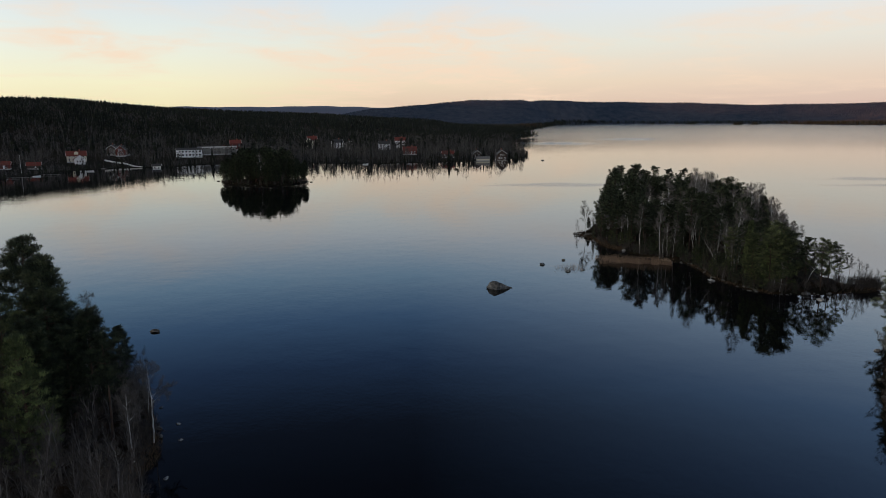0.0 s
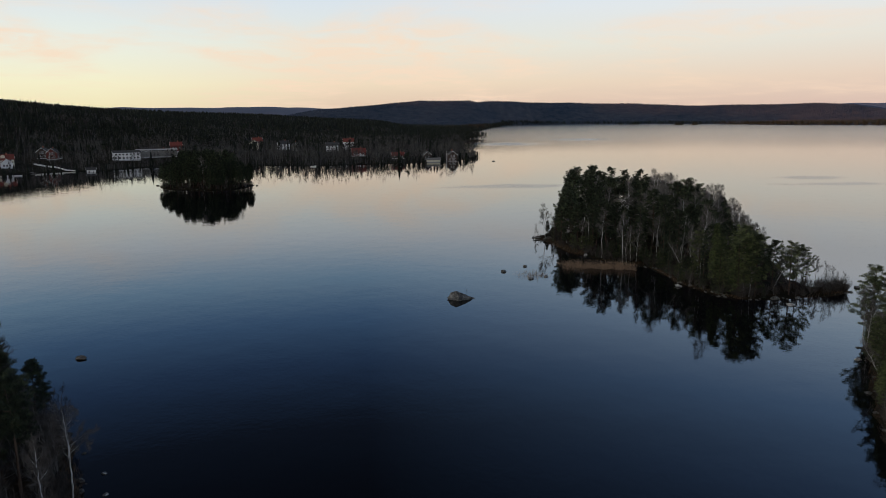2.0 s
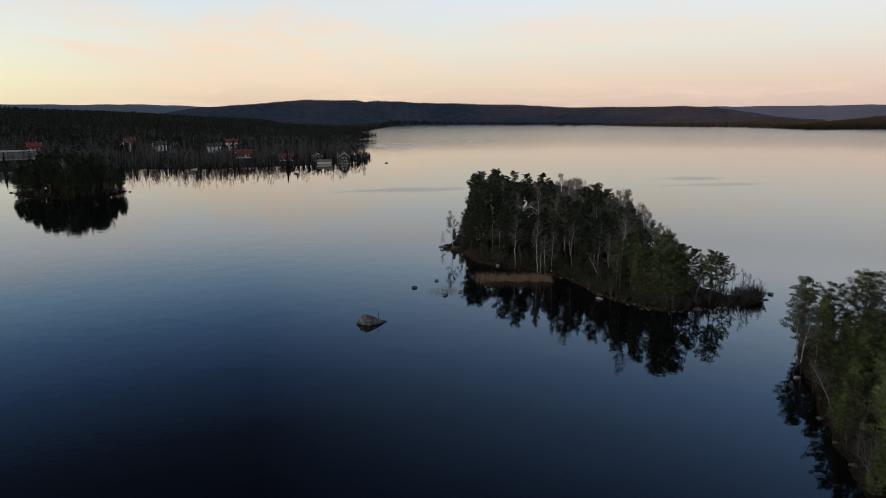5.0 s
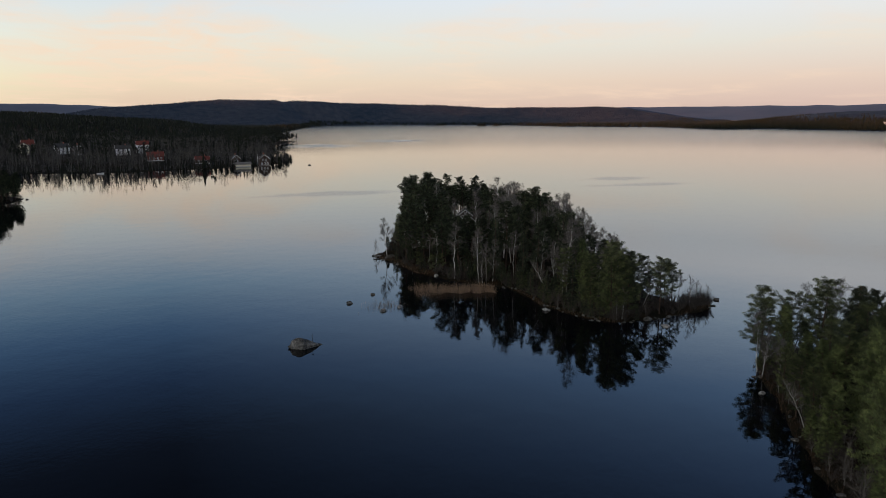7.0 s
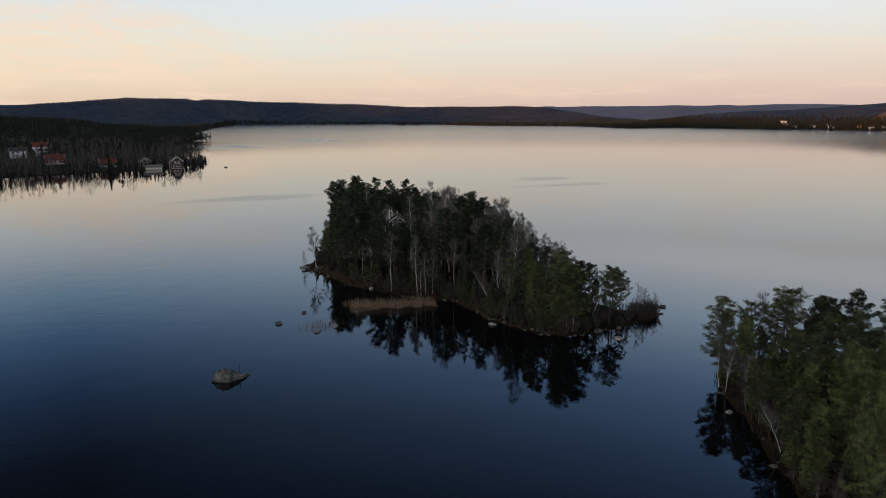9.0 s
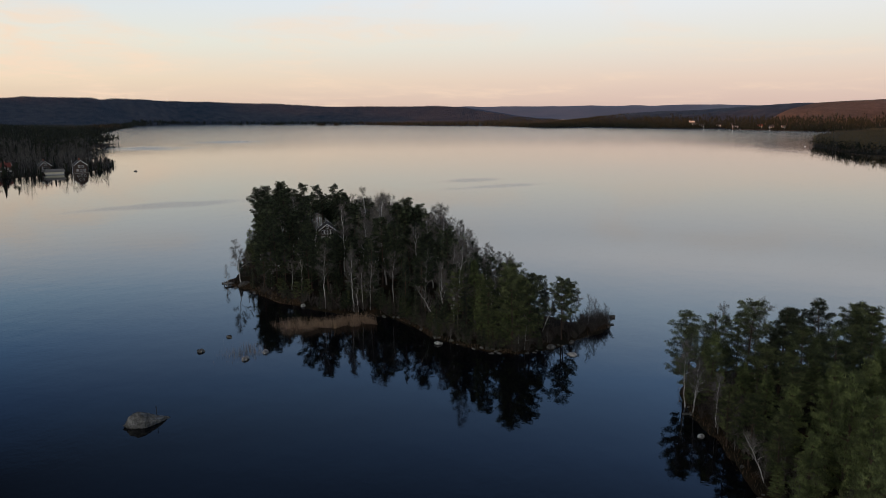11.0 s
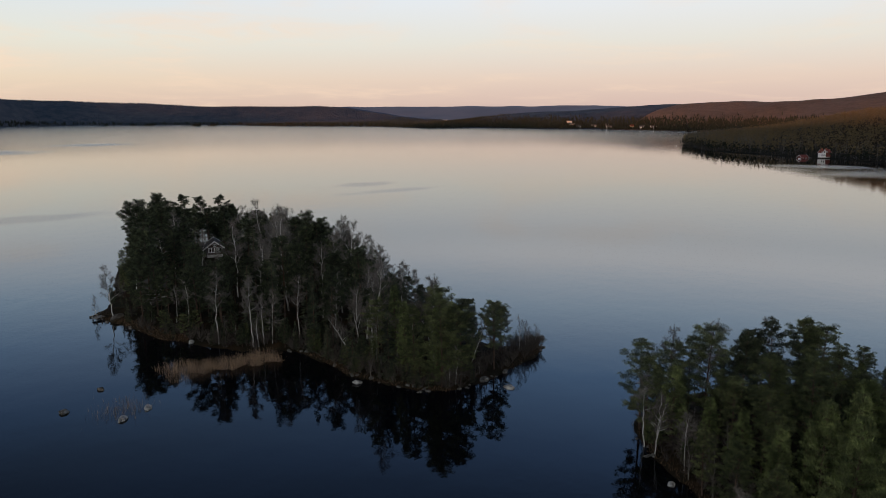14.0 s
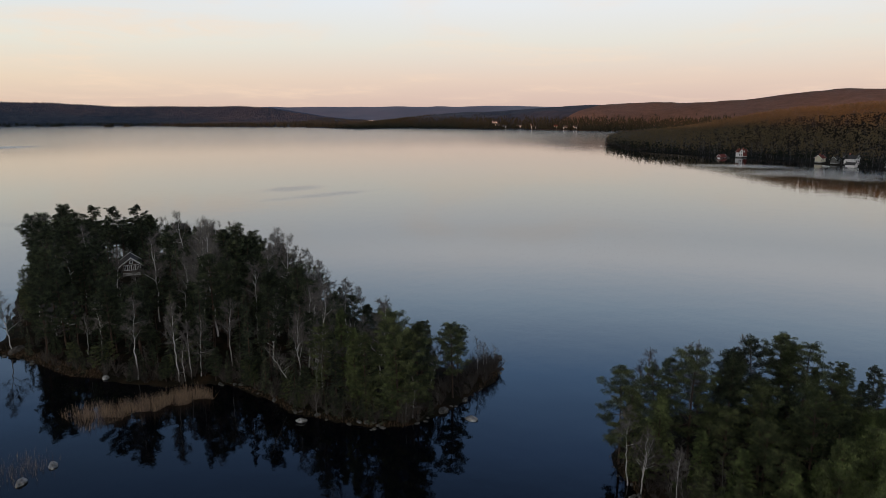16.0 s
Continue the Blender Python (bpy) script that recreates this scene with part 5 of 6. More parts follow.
# the large rock: a steep head at one end and a long tail
bm = bmesh.new()
bmesh.ops.create_icosphere(bm, subdivisions=5, radius=1.0)
for v in bm.verts:
    n = v.co.normalized()
    u = n.x                                            # -1 head, +1 tail
    hgt = np.interp(u, [-1, -0.75, -0.3, 0.3, 1], [0.6, 1.42, 1.22, 0.6, 0.16])
    wid = np.interp(u, [-1, -0.6, 0.2, 1], [1.25, 1.5, 1.15, 0.45])
    d = 1 + 0.2 * noise.noise(n * 1.8 + Vector((3, 1, 7))) + 0.13 * abs(noise.noise(n * 4 + Vector((9, 1, 2)))) + 0.06 * noise.noise(n * 9) + 0.03 * noise.noise(n * 22)
    p = Vector((n.x * 2.4, n.y * wid * 0.9, n.z * hgt)) * d
    e = p.dot(Vector((-0.55, -0.75, 0.35)).normalized()) - 1.35
    if e > 0:
        p -= Vector((-0.55, -0.75, 0.35)).normalized() * e * 0.8
    v.co = p
rock = new("boulder", bm_mesh("boulder", bm, M_rock))
rock.matrix_basis = pose(0.0, 0.2, 0.12, 0, 4, 2)
tagged(rock, "large grey granite boulder rising from the lake", "rock")
pole = thing("marker_pole", "thin dark pole standing in the lake by the boulder", "pole")
b = Build()
b.tube([(0, 0, -0.6), (0.03, 0, 0.9), (0.02, 0.02, 1.75)], [0.04, 0.035, 0.028], 8)
part("post", b.mesh("post", [M_steel], True), pole)
b = Build()
b.tube([(-0.09, 0, 0), (0.09, 0.02, 0.0)], [0.03, 0.03], 6)
part("crossbar", b.mesh("crossbar", [M_steel], True), pole, "", pose(0.02, 0.0, 1.45))
pole.location = (0.95, 0.55, 0)
G = "stones standing in the lake"
for i, (x, y, sx, sy, sz, lab) in enumerate([
        (10.9, 21.5, 0.65, 0.55, 0.36, "round grey stone in open water"), (15.5, 14.8, 0.8, 0.55, 0.36, "pale cracked stone near the reeds"),
        (18.9, 16.0, 0.8, 0.5, 0.3, "flat pale stone near the reeds"), (16.5, 26.1, 0.6, 0.5, 0.28, "low dark stone just above water"),
        (42.3, 5.0, 0.75, 0.5, 0.4, "pale stone at the island shore"), (55.3, -5.9, 0.85, 0.6, 0.5, "square grey boulder on the island shore"),
        (56.0, -9.8, 0.95, 0.7, 0.26, "flat mossy stone just above water"), (74.9, 0.3, 0.7, 0.6, 0.35, "dark stone off the island tip"),
        (-55.4, -26.2, 0.85, 0.6, 0.34, "dark brown stone in open water"), (-38.9, -58.8, 0.26, 0.2, 0.13, "small pale stone near the bank"),
        (-37.2, -62.6, 0.3, 0.2, 0.13, "small pale stone near the bank"), (-35.6, -70.2, 0.3, 0.22, 0.15, "pale stone near the bank"),
        (-82.5, 231, 0.9, 0.6, 0.35, "dark stone beside the islet"), (-134.5, 240, 0.9, 0.7, 0.4, "dark stone beside the islet"),
        (49.6, -36.6, 0.5, 0.4, 0.25, "pale stone by the wooded point"), (32.8, 36.6, 0.7, 0.5, 0.35, "pale stone in the cove"), (62, 402, 1.6, 1.0, 0.5, "stone off the cape")]):
    ob = stone("lake_stone", 200 + i, x, y, sz * 0.25, sx, sy, sz, 40 * i, lab, G)
    if "pale" in lab or "mossy" in lab:
        ob.data.materials[0] = M_pale
    if "dark" in lab:
        ob.data.materials[0] = M_darkrock
# stones along the shores
G = "shore stones"
shore = []
for poly, zf, i0, i1, cnt in ((ISLAND, island_z, 8, 20, 34), (ISLAND, island_z, 0, 5, 8), (POINT, point_z, 0, 9, 12), (LEFT, left_z, 0, 7, 8), (ISLET, islet_z, 1, 7, 14)):
    for k in range(cnt):
        i = int(rng.integers(i0, i1))
        (ax, ay), (bx, by) = poly[i], poly[(i + 1) % len(poly)]
        t = rng.uniform()
        shore.append((ax + (bx - ax) * t + rng.normal() * 0.35, ay + (by - ay) * t + rng.normal() * 0.35, rng.uniform(0.15, 0.5), zf))
stone_set = [stone_mesh(300 + i, 1, 0.75, 0.55, sub=2) for i in range(6)]
for i, (x, y, s, zf) in enumerate(shore):
    ob = new("shore_stone", stone_set[i % 6])
    ob.matrix_basis = Matrix.Translation((x, y, max(float(zf(x, y)), -0.05) + s * 0.1)) @ Matrix.Rotation(rng.uniform(0, 6.3), 4, "Z") @ Matrix.Scale(s, 4)
    tagged(ob, "small grey stone at the water's edge", "rock", G)
# cove ledge and platform at the island's northern spit
stone("shore_ledge", 260, 28.6, 57.6, 0.3, 1.7, 1.0, 0.7, 30, "dark rock ledge on the island spit").data.materials[0] = M_darkrock


def reed_bed(name, label, n, place, hmin, hmax, mat, width=0.045, lean=0.16, tri=True):
    b = Build()
    P = np.array([place() for _ in range(n)])
    h = rng.uniform(hmin, hmax, n)
    D = np.column_stack([rng.normal(size=(n, 2)) * lean, np.ones(n)])
    b.blades(P, D, h, width * rng.uniform(0.6, 1.3, n), rng, 0, tri)
    return tagged(new(name, b.mesh(name, [mat])), label, "reeds", kind="stuff")


def reed_place():
    while True:
        t = rng.uniform()
        x = 25.2 + 13.8 * t
        front = np.interp(t, [0, 0.5, 1], [24.2, 21.2, 19.2]) + 0.5 * math.sin(x * 1.9)
        back = np.interp(t, [0, 0.35, 1], [27.6, 24.6, 23.0])
        y = rng.uniform(front, back)
        if rng.uniform() < np.interp(t, [0, 0.2, 1], [0.2, 0.75, 1.0]) * (0.65 + 0.5 * math.sin(x * 2.3 + 1.7 * math.sin(y * 1.9))):
            return (x, y, -0.1)


reed_bed("reed_bed", "dry golden reeds standing in the shallows", 3400, reed_place, 0.7, 2.1, M_reed, 0.034, 0.22)
reed_bed("sparse_reeds", "sparse thin reeds between stones in the water", 420,
         lambda: (rng.normal(16.5, 1.6), rng.normal(17.5, 1.6), -0.1), 0.5, 1.1, M_reed, 0.025)
reed_bed("thin_reeds", "thin reeds at the edge of the bed", 700, lambda: (rng.uniform(24, 29), rng.uniform(21.5, 29), -0.1), 0.5, 1.4, M_reed, 0.028)


def grass_on(poly, zf, i0, i1, n, spreadin, name, hmin=0.25, hmax=0.7):
    def place():
        i = int(rng.integers(i0, i1))
        (ax, ay), (bx, by) = poly[i], poly[(i + 1) % len(poly)]
        t = rng.uniform()
        nx, ny = -(by - ay), bx - ax
        ln = math.hypot(nx, ny)
        o = rng.uniform(-0.1, spreadin)
        x, y = ax + (bx - ax) * t, ay + (by - ay) * t
        sgn = 1 if float(inside_depth(poly, np.array(x + nx / ln * 0.5), np.array(y + ny / ln * 0.5))) > 0 else -1
        x, y = x + sgn * nx / ln * o, y + sgn * ny / ln * o
        return (x, y, max(float(zf(x, y)), -0.1))
    P = np.array([place() for _ in range(n)])
    b = Build()
    D = np.column_stack([rng.normal(size=(n, 2)) * 0.45, np.ones(n)])
    b.blades(P, D, rng.uniform(hmin, hmax, n), 0.05, rng, 0, True)
    tagged(new(name, b.mesh(name, [M_straw])), "dry rust-coloured grass along the water's edge", "grass", kind="stuff")


grass_on(ISLAND, island_z, 9, 14, 620, 0.7, "shore_grass", 0.2, 0.55)
grass_on(ISLAND, island_z, 0, 5, 1300, 2.0, "spit_grass")
grass_on(POINT, point_z, 0, 8, 800, 1.2, "point_grass")
grass_on(LEFT, left_z, 1, 6, 1300, 1.5, "bank_grass")
grass_on(ISLAND, island_z, 16, 19, 380, 1.0, "tip_grass", 0.2, 0.5)

# low brushwood along the shores
def shrub_mesh(seed):
    r = np.random.default_rng(seed)
    b = Build()
    for k in range(9):
        a, el = r.uniform(0, 6.28), r.uniform(0.7, 1.4)
        d = np.array([math.cos(a) * math.cos(el), math.sin(a) * math.cos(el), math.sin(el)])
        L = r.uniform(1.2, 2.2)
        b.tube([(0, 0, 0), d * L * 0.5 + r.normal(size=3) * 0.08, d * L], [0.03, 0.02, 0.006], 3)
        n = 36
        s = r.uniform(0.25, 1, n)
        b.blades(d * (s * L)[:, None], d + r.normal(size=(n, 3)) * 0.7, r.uniform(0.25, 0.7, n), 0.022, r, 0, True)
    return b.mesh("shrub", [M_shrub])


SHRUBS = [shrub_mesh(400 + i) for i in range(4)]
G = "shore shrubs"
for poly, zf, i0, i1, cnt in ((ISLAND, island_z, 5, 20, 210), (ISLAND, island_z, 0, 5, 14), (POINT, point_z, 0, 9, 55), (LEFT, left_z, 0, 8, 55), (ISLET, islet_z, 0, 8, 30)):
    for k in range(cnt):
        i = int(rng.integers(i0, i1))
        (ax, ay), (bx, by) = poly[i], poly[(i + 1) % len(poly)]
        t = rng.uniform()
        x, y = ax + (bx - ax) * t, ay + (by - ay) * t
        for _ in range(20):
            qx, qy = x + rng.normal() * 2.2, y + rng.normal() * 2.2
            if 0.5 < float(inside_depth(poly, np.array(qx), np.array(qy))) < 5:
                break
        else:
            continue
        ob = new("shrub", SHRUBS[k % 4])
        ob.matrix_basis = Matrix.Translation((qx, qy, float(zf(qx, qy)) - 0.05)) @ Matrix.Rotation(rng.uniform(0, 6.3), 4, "Z") @ Matrix.Scale(rng.uniform(0.6, 1.25), 4)
        tagged(ob, "bare brown shrub at the lake edge", "shrub", G)

# ---------------------------------------------------------------- houses
def gable_wall(w, d, hw, hr):
    """Walls of a gabled house, ridge along x, with real thickness at the eaves."""
    bm = bmesh.new()
    v = [bm.verts.new(p) for p in ((-w / 2, -d / 2, -0.4), (w / 2, -d / 2, -0.4), (w / 2, d / 2, -0.4), (-w / 2, d / 2, -0.4),
                                   (-w / 2, -d / 2, hw), (w / 2, -d / 2, hw), (w / 2, d / 2, hw), (-w / 2, d / 2, hw), (-w / 2, 0, hw + hr), (w / 2, 0, hw + hr))]
    for f in ((0, 1, 5, 4), (2, 3, 7, 6), (1, 2, 6, 9, 5), (3, 0, 4, 8, 7), (4, 5, 9, 8), (6, 7, 8, 9), (3, 2, 1, 0)):
        bm.faces.new([v[i] for i in f])
    bmesh.ops.recalc_face_normals(bm, faces=bm.faces)
    return bm


def roof_bm(w, d, hw, hr, over=0.5, thick=0.18):
    bm = bmesh.new()
    s = hr / (d / 2)
    for sgn in (-1, 1):
        prof = [(0, hw + hr), (sgn * (d / 2 + over), hw - s * over), (sgn * (d / 2 + over), hw - s * over + thick), (0, hw + hr + thick)]
        a = [bm.verts.new((-w / 2 - over, y, z + 0.02)) for y, z in prof]
        b = [bm.verts.new((w / 2 + over, y, z + 0.02)) for y, z in prof]
        for i in range(4):
            j = (i + 1) % 4
            bm.faces.new((a[i], a[j], b[j], b[i]))
        bm.faces.new(a)
        bm.faces.new(b[::-1])
    bmesh.ops.recalc_face_normals(bm, faces=bm.faces)
    return bm


def verge_mesh(w, d, hw, hr, mat, x, over=0.5):
    """The boards along one gable's edges, joined at the ridge."""
    b = bmesh.new()
    s = hr / (d / 2)
    e, lo = d / 2 + over + 0.05, hw - s * over
    q = [(-e, lo - 0.06), (0, hw + hr - 0.06), (e, lo - 0.06), (e, lo + 0.24), (0, hw + hr + 0.24), (-e, lo + 0.24)]
    a = [b.verts.new((x - 0.03, y, z)) for y, z in q]
    c = [b.verts.new((x + 0.03, y, z)) for y, z in q]
    for i in range(6):
        j = (i + 1) % 6
        b.faces.new((a[i], a[j], c[j], c[i]))
    for side in (a, c):
        b.faces.new((side[0], side[1], side[4], side[5]))
        b.faces.new((side[1], side[2], side[3], side[4]))
    bmesh.ops.recalc_face_normals(b, faces=b.faces)
    return bm_mesh("vergeboard", b, mat)


def add_window(parent, x, y, z, w, h, face, trim, pane=None):
    """A window with frame, cross bars and pane; face: degrees the wall looks to (-90 is -y)."""
    bm = bmesh.new()
    t = 0.11
    box_bm(bm, -w / 2 - t, -0.05, -h / 2 - t, w / 2 + t, 0.05, -h / 2)
    box_bm(bm, -w / 2 - t, -0.05, h / 2, w / 2 + t, 0.05, h / 2 + t)
    box_bm(bm, -w / 2 - t, -0.05, -h / 2, -w / 2, 0.05, h / 2)
    box_bm(bm, w / 2, -0.05, -h / 2, w / 2 + t, 0.05, h / 2)
    box_bm(bm, -0.035, -0.04, -h / 2, 0.035, 0.04, h / 2)
    ob = part("window", bm_mesh("window", bm, trim), parent, "", pose(x, y, z, 0, 0, face + 90))
    part("pane", box_mesh("pane", -w / 2, -0.02, -h / 2, w / 2, 0.015, h / 2, pane or M_glass), ob)


def house(name, x, y, z, turn, w, d, hw, hr, wall, roof, trim, label, wins=(), chimney=True, door=True, porch=False, lit=False, dormer=False, base=True):
    e = thing(name, label, "house" if name == "house" else name.replace("_", " "))
    part("wall", bm_mesh("wall", gable_wall(w, d, hw, hr), wall), e)
    part("roof", bm_mesh("roof", roof_bm(w, d, hw, hr), roof), e)
    for gx in (-w / 2 - 0.54, w / 2 + 0.54):
        part("vergeboard", verge_mesh(w, d, hw, hr, trim, gx), e)
    if base:
        part("foundation", box_mesh("foundation", -w / 2 - 0.04, -d / 2 - 0.04, -1.6, w / 2 + 0.04, d / 2 + 0.04, 0.3, M_concrete), e)
    for side, u, v, ww, wh in wins:
        if side == "f":
            add_window(e, u, -d / 2 - 0.03, v, ww, wh, -90, trim, M_lit if lit else None)
        elif side == "b":
            add_window(e, u, d / 2 + 0.03, v, ww, wh, 90, trim)
        elif side == "r":
            add_window(e, w / 2 + 0.03, u, v, ww, wh, 0, trim, M_lit if lit else None)
        else:
            add_window(e, -w / 2 - 0.03, u, v, ww, wh, 180, trim)
    if door:
        part("door", box_mesh("door", -0.48 + w * 0.12, -d / 2 - 0.09, 0.3, 0.48 + w * 0.12, -d / 2 + 0.02, 2.35, trim, 0.02), e)
    if chimney:
        bm = bmesh.new()
        box_bm(bm, -0.4, -0.35, hw + hr - 0.9, 0.4, 0.35, hw + hr + 1.0)
        box_bm(bm, -0.48, -0.43, hw + hr + 1.0, 0.48, 0.43, hw + hr + 1.14)
        part("chimney", bm_mesh("chimney", bm, M_brick), e, "", pose(w * 0.18, 0, 0))
    if dormer:
        bm = gable_wall(2.2, 2.6, 1.2, 0.9)
        dm = part("dormer", bm_mesh("dormer", bm, wall), e, "", pose(0, -d / 4 - 0.2, hw + hr * 0.35, 0, 0, 90))
        part("dormer_roof", bm_mesh("dormer_roof", roof_bm(2.2, 2.6, 1.2, 0.9, 0.25, 0.12), roof), dm)
    if porch:
        bm = bmesh.new()
        box_bm(bm, -w * 0.35, -d / 2 - 2.2, 0.05, w * 0.35, -d / 2, 0.3)
        for px in (-w * 0.33, -w * 0.11, w * 0.11, w * 0.33):
            box_bm(bm, px - 0.06, -d / 2 - 2.15, 0.3, px + 0.06, -d / 2 - 2.03, 1.3)
        box_bm(bm, -w * 0.35, -d / 2 - 2.16, 1.22, w * 0.35, -d / 2 - 2.0, 1.32)
        part("veranda", bm_mesh("veranda", bm, trim), e)
    e.matrix_basis = pose(x, y, z, 0, 0, turn)
    return e


def row(side, y0, y1, n, v, ww=0.9, wh=1.3):
    return [(side, y0 + (y1 - y0) * (k + 0.5) / n, v, ww, wh) for k in range(n)]


def gz(x, y):
    return float(main_height(np.array(x), np.array(y)))


def at_shore(name, x, y, turn, *a, **k):
    return house(name, x, y, gz(x, y) + 0.3, turn, *a, **k)


# far west shore
at_shore("house", -288, 382, 30, 13, 8, 4.6, 3.2, M_cream, M_tile, M_white, "large cream house with a red tiled roof", row("f", -6, 6, 5, 1.8) + row("f", -6, 6, 4, 4.0, 0.9, 1.0) + row("r", -3, 3, 3, 1.8), dormer=True)
at_shore("house", -280, 371.5, 120, 9, 7, 3.4, 2.8, M_white, M_tile, M_white, "white gabled wing with a red tiled roof", row("l", -2.6, 2.6, 3, 1.8) + row("f", -4, 4, 3, 1.8), chimney=False)
at_shore("house", -282, 426, 105, 10, 7, 4.8, 3.0, M_brown, M_slate, M_white, "dark timber house with white gable boards", row("l", -2.6, 2.6, 3, 1.8) + row("l", -1.5, 1.5, 2, 4.2))
at_shore("house", -273, 422, 105, 10, 7, 4.8, 3.0, M_red, M_slate, M_white, "red timber house with white gable boards", row("l", -2.6, 2.6, 3, 1.8) + row("l", -1.5, 1.5, 2, 4.2), porch=True)
at_shore("house", -221, 428, 28, 19, 9, 5.8, 1.4, M_white, M_slate, M_white, "long white two-storey building with a low roof", row("f", -9, 9, 7, 1.8, 1.3, 1.3) + row("f", -9, 9, 7, 4.4, 1.3, 1.2), door=False, chimney=False)
at_shore("house", -206, 452, 20, 30, 9, 5.4, 0.7, M_greywood, M_concrete, M_white, "long low building with a pale flat roof", row("f", -16, 16, 10, 5.0, 1.4, 1.0), door=False)
at_shore("house", -196, 470, 20, 9, 7, 7.5, 2.6, M_red, M_tile, M_white, "red house with a red roof behind the trees", row("f", -4, 4, 3, 5.2))
at_shore("shed", -216, 353, 20, 5.2, 3.6, 2.3, 1.2, M_white, M_slate, M_white, "small white lakeside shed with a dark roof", row("f", -2.4, 2.4, 2, 1.3, 0.7, 0.7), chimney=False)
at_shore("boathouse", -301, 316, 25, 9, 6, 2.8, 2.0, M_red, M_tile, M_white, "red timber boathouse with a red roof", row("f", -4, 4, 2, 1.5), chimney=False)
at_shore("boathouse", -287, 327, 25, 8, 5, 2.4, 1.8, M_brown, M_tile, M_white, "dark boathouse with a red roof near a jetty", (), chimney=False)
at_shore("house", -43, 446, 8, 11, 7, 3.4, 2.8, M_red, M_tile, M_white, "red lakeside house with white windows and red roof", row("f", -5, 5, 4, 1.7, 1.0, 1.2), porch=True)
at_shore("house", -11, 425, 6, 9.5, 6.5, 2.6, 2.2, M_brown, M_tile, M_white, "low brown house with a red roof", row("f", -4, 4, 3, 1.6), chimney=True)
at_shore("house", 12, 424, 96, 8, 6, 3.4, 2.6, M_brown, M_slate, M_white, "dark brown house with white gable boards", row("l", -2.4, 2.4, 2, 1.8) + row("l", -1, 1, 1, 4.0))
at_shore("house", 31, 412, 92, 8.5, 7, 5.2, 2.8, M_brown, M_slate, M_white, "tall dark house with white window frames", row("l", -3, 3, 3, 1.8) + row("l", -2, 2, 2, 4.2), porch=False)
at_shore("house", -122, 560, 30, 10, 7, 5.6, 3.0, M_white, M_slate, M_white, "white house with a dark gabled roof", row("f", -5, 5, 3, 4.4))
at_shore("house", -108, 548, 110, 9, 7, 5.0, 3.0, M_greywood, M_slate, M_white, "grey house with white gable boards", row("l", -2.4, 2.4, 2, 3.6))
at_shore("house", -72, 530, 8, 11, 7, 5.4, 2.6, M_white, M_slate, M_white, "white house among bare birches", row("f", -5, 5, 3, 4.2))
at_shore("house", -58, 545, 8, 10, 7, 7.4, 2.8, M_white, M_tile, M_white, "white house with a red roof among trees", row("f", -5, 5, 3, 5.4))
at_shore("house", -150, 560, 100, 9, 8, 6.2, 3.0, M_cream, M_slate, M_cream, "cream house with an arched gable front", row("l", -3, 3, 3, 4.6), lit=False)
at_shore("house", -152, 585, 20, 9, 7, 7.2, 2.8, M_red, M_tile, M_white, "red house with a red roof on the slope", row("f", -4, 4, 3, 5.2))
at_shore("boathouse", 16, 404, 6, 10, 4.5, 1.8, 1.3, M_cream, M_greywood, M_greywood, "low ochre boathouse at the water", (), chimney=False, door=False)
# east shore
at_shore("house", 606, 140, 62, 4.0, 4.4, 4.2, 2.0, M_white, M_tile, M_white, "tall white house with a red roof by the lake", row("l", -3, 3, 3, 1.8) + row("l", -3, 3, 3, 4.4) + row("f", -4, 4, 3, 4.4), porch=True)
at_shore("house", 609.5, 138, 152, 4.4, 4.2, 4.2, 2.0, M_red, M_tile, M_white, "red wing joined to a white lakeside house", row("f", -3, 3, 2, 4.2))
at_shore("cabin", 595, 151, 152, 6, 4.5, 2.4, 1.7, M_red, M_tile, M_white, "small red lakeside cabin with white trim", row("b", -2.6, 2.6, 2, 1.5), chimney=False)
at_shore("house", 572, 70, 165, 6, 5, 3.0, 2.0, M_cream, M_tile, M_white, "cream house with a red roof on the shore", row("b", -4, 4, 3, 1.7))
at_shore("house", 560, 47, 75, 8, 6, 3.6, 2.4, M_white, M_slate, M_white, "white house with a dark gabled roof by the lake", row("l", -2.4, 2.4, 3, 1.8) + row("l", -1.2, 1.2, 2, 3.9))
at_shore("house", 563, 58, 165, 5, 4.5, 2.8, 1.8, M_greywood, M_slate, M_white, "grey lakeside house with a dark roof", row("b", -3, 3, 2, 1.6))
at_shore("boathouse", 534, 42, 75, 6, 4.5, 2.2, 1.4, M_white, M_slate, M_white, "small white boathouse at the water", (), chimney=False)
at_shore("house", 540, 18, 165, 11, 7, 3.0, 2.2, M_greywood, M_white, M_white, "grey timber house with a pale roof", row("b", -4, 4, 4, 1.7))
# far hamlet on the north-eastern shore
G = "houses of the distant hamlet"
for hx, hy, wl_, rf in ((1600, 1120, M_white, M_slate), (1625, 1085, M_white, M_slate), (1612, 1150, M_cream, M_slate), (1650, 1190, M_white, M_slate), (1590, 1010, M_white, M_slate), (1570, 900, M_white, M_slate),
                        (1590, 940, M_cream, M_tile), (1560, 860, M_white, M_slate), (1640, 1050, M_white, M_slate)):
    e = at_shore("house", hx, hy, 140, 13, 8, 6.0, 3.0, wl_, rf, M_white, "distant pale house on the far shore", (("b", -2.5, 3.5, 1.4, 1.4), ("b", 2.5, 3.5, 1.4, 1.4)), chimney=False, door=False)
    e["group"] = G

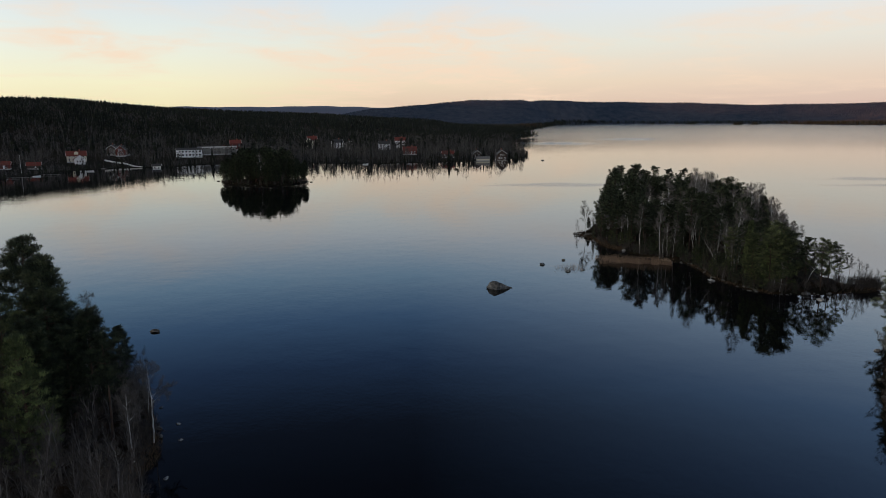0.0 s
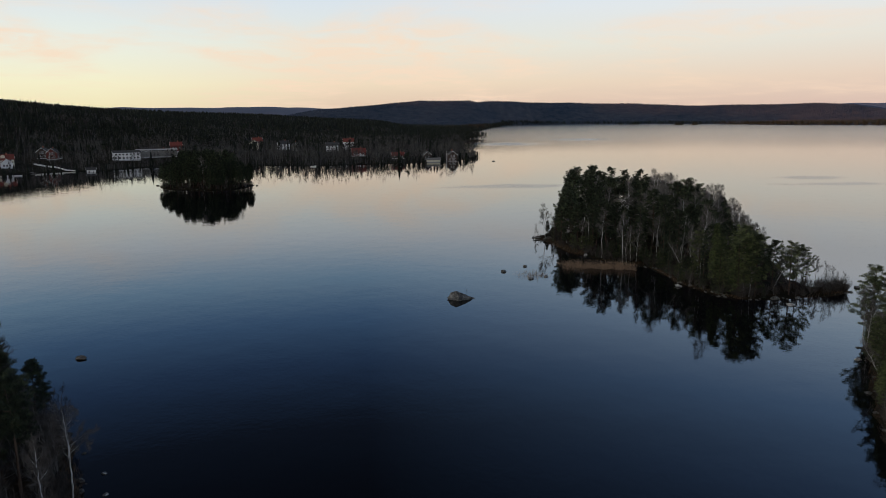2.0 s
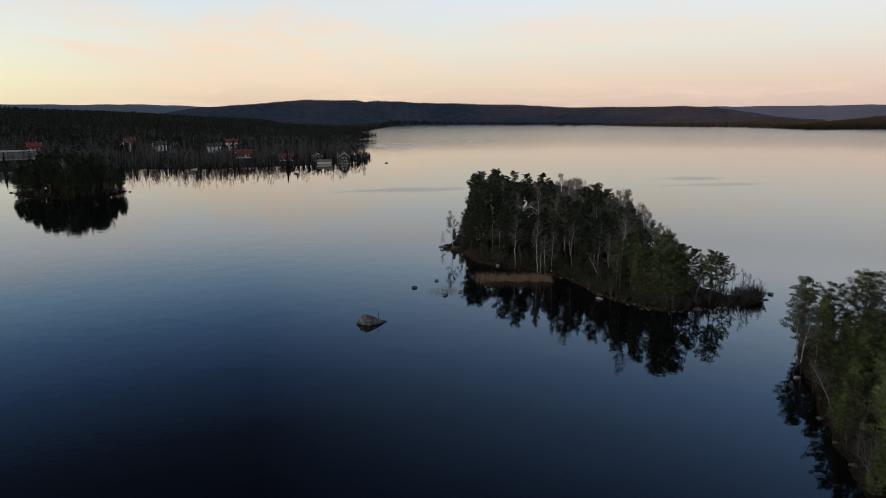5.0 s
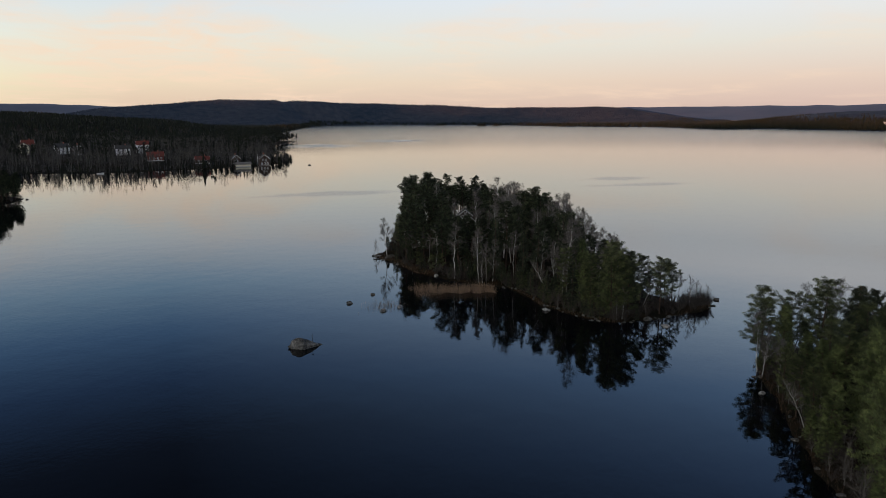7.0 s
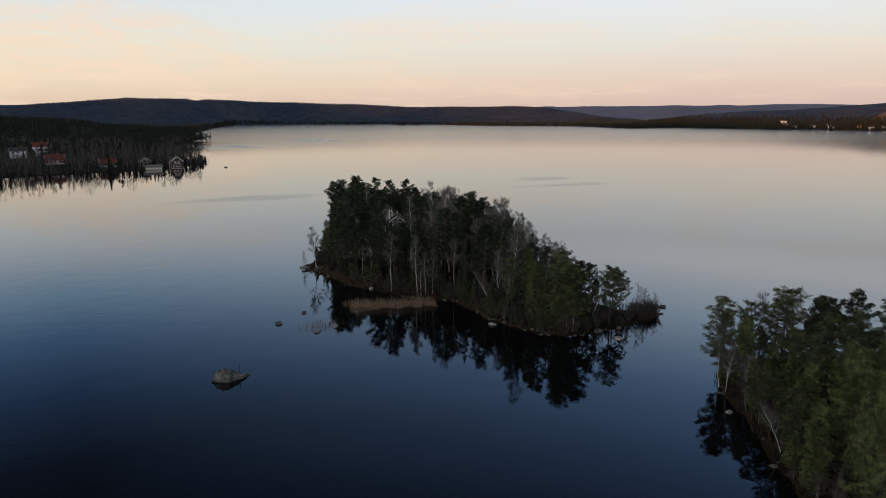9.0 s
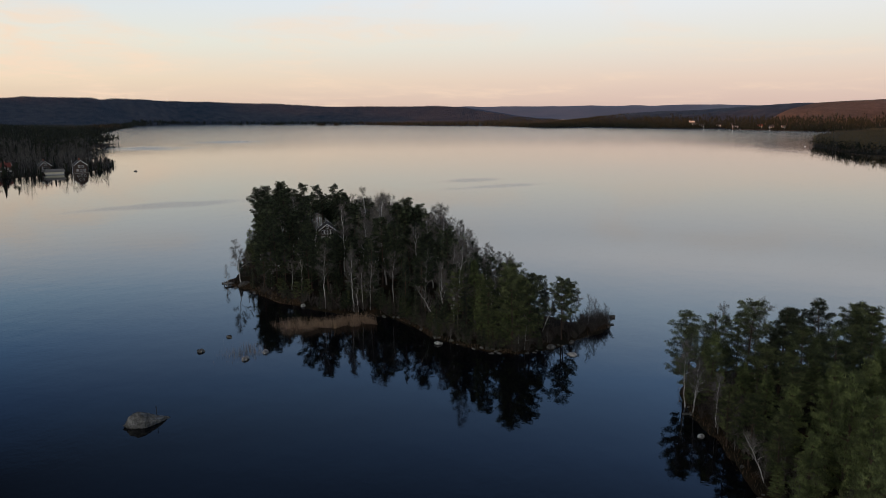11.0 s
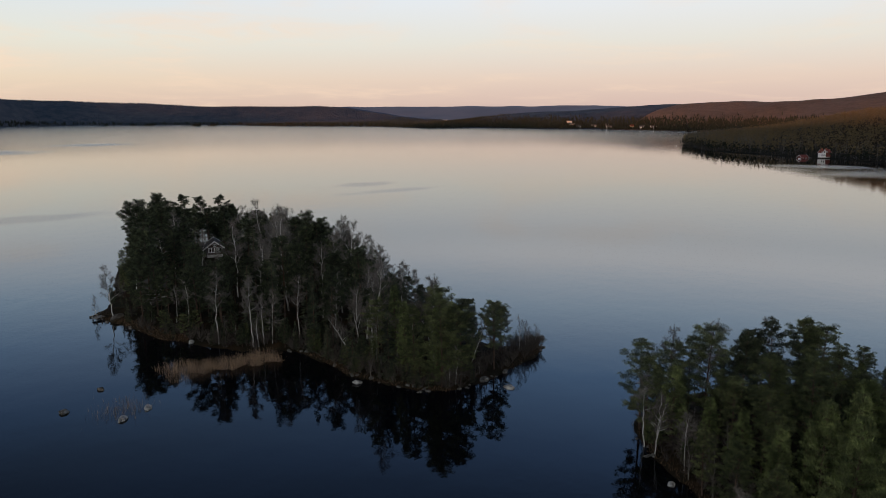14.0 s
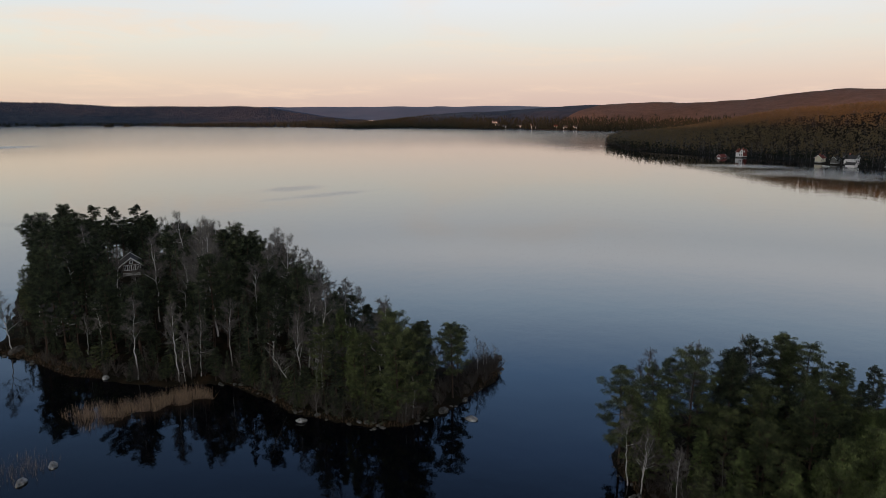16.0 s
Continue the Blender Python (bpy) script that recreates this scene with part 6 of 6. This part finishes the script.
# cabin on the island knoll
cz = float(island_z(*CABIN)) + 0.25
house("cabin", CABIN[0], CABIN[1], cz, 67, 4.8, 3.2, 2.0, 1.2, M_brown, M_slate, M_white, "small dark island cabin with white windows", [("f", -1.3, 1.3, 0.7, 0.8), ("f", 1.3, 1.3, 0.7, 0.8)] + row("l", -1.4, 1.4, 4, 1.3, 0.48, 0.9) + [("l", 0, 2.4, 0.5, 0.4)], chimney=False, door=False)
sx, sy = 36.5, 62.0
house("shed", sx, sy, float(island_z(sx, sy)) + 0.3, -20, 4.6, 3.6, 2.1, 1.3, M_brown, M_slate, M_white, "small dark shed with white windows under pines", row("f", -1.8, 1.8, 2, 1.3, 0.6, 0.8) + row("l", -1, 1, 1, 1.3, 0.6, 0.8), chimney=False)


def jetty(x, y, turn, length, label, wide=1.6, z=0.45):
    e = thing("jetty", label, "jetty")
    n = max(4, int(length / 0.5))
    pl = box_mesh("plank", -wide / 2, -0.22, -0.03, wide / 2, 0.22, 0.03, M_greywood)
    for k in range(n):
        part("plank", pl, e, "", pose(0, (k + 0.5) * length / n, z + 0.004 * (k % 2)))
    for k in range(max(2, int(length / 4))):
        for s in (-1, 1):
            b = Build()
            b.tube([(0, 0, -1.2), (0, 0, z + 0.35)], [0.1, 0.09], 6)
            part("post", b.mesh("post", [M_greywood], True), e, "", pose(s * wide * 0.52, length * (k + 0.7) / max(2, int(length / 4)), 0))
    e.matrix_basis = pose(x, y, 0, 0, 0, turn)


jetty(26.9, 60.4, 100, 1.8, "short timber jetty on the island spit", 1.4)
jetty(-262, 290, -80, 12, "long grey timber jetty by the boathouses")
jetty(-268, 268, -70, 14, "long grey timber jetty near the boathouse")
jetty(-252, 347, -140, 10, "timber jetty below the cream house")
jetty(-70, 379, 180, 7, "short timber jetty below birches")
jetty(540, 48, 110, 14, "timber jetty below the white house")
jetty(604, 150, 120, 10, "timber jetty by the red cabin")
jetty(742, 340, 150, 9, "timber jetty at the cape")

# long white chute that runs down to the lake below the cream house
b = Build()
ch = [(-268, 384, gz(-268, 384) + 1.6), (-258, 377, gz(-258, 377) + 1.1), (-246, 370, gz(-246, 370) + 0.8), (-236, 361, 0.7), (-228, 356, 0.5)]
for off in (-0.9, 0.9):
    b.tube(np.array(ch) + np.array([off * 0.3, off * 0.5, 0.3]), [0.2] * 5, 6)
b.tube(np.array(ch), [0.55] * 5, 8)
tagged(new("water_slide", b.mesh("water_slide", [M_white], True)), "long white slide running down into the lake", "slide")


def boat(x, y, turn, label, L=4.6, mat=None):
    bm = bmesh.new()
    secs = []
    for t, wdt, dp in ((0, 0.62, 0.5), (0.3, 0.8, 0.55), (0.65, 0.72, 0.58), (0.9, 0.32, 0.66), (1.0, 0.03, 0.72)):
        xx = (t - 0.5) * L
        secs.append([bm.verts.new((xx, s * wdt * k, zz)) for s, k, zz in ((-1, 1, dp), (-1, 0.75, 0.15), (0, 0, -0.12), (1, 0.75, 0.15), (1, 1, dp), (1, 0.9, dp), (0, 0, 0.05), (-1, 0.9, dp))])
    for a, c in zip(secs, secs[1:]):
        for i in range(8):
            j = (i + 1) % 8
            bm.faces.new((a[i], a[j], c[j], c[i]))
    bm.faces.new(secs[0])
    bm.faces.new(secs[-1][::-1])
    bmesh.ops.recalc_face_normals(bm, faces=bm.faces)
    e = thing("rowing_boat", label, "boat")
    part("hull", bm_mesh("hull", bm, mat or M_white), e)
    part("thwart", box_mesh("thwart", -0.15, -0.6, 0.32, 0.15, 0.6, 0.37, M_greywood), e)
    e.matrix_basis = pose(x, y, 0.02, 0, 0, turn)


boat(-247, 322, 20, "white rowing boat moored at a jetty")
boat(-258, 281, 60, "white rowing boat beside the long jetty")
boat(-71, 371, 10, "white rowing boat off the birch shore", 4)
boat(585, 150, 40, "white rowing boat near the red cabin")
boat(536, 58, 80, "white rowing boat by the boathouse")
boat(740, 344, 30, "white motor boat at the cape", 5)


def flagpole(x, y, h):
    e = thing("flagpole", "slim white flagpole on the shore", "flagpole")
    b = Build()
    b.tube([(0, 0, -0.3), (0, 0, h)], [0.09, 0.05], 8)
    part("pole", b.mesh("pole", [M_white], True), e)
    bm = bmesh.new()
    bmesh.ops.create_uvsphere(bm, u_segments=10, v_segments=6, radius=0.13, matrix=Matrix.Translation((0, 0, h + 0.1)))
    part("knob", bm_mesh("knob", bm, M_white), e)
    e.matrix_basis = pose(x, y, gz(x, y))


flagpole(-279, 300, 11)
flagpole(-265, 400, 10)
flagpole(26, 404, 9)
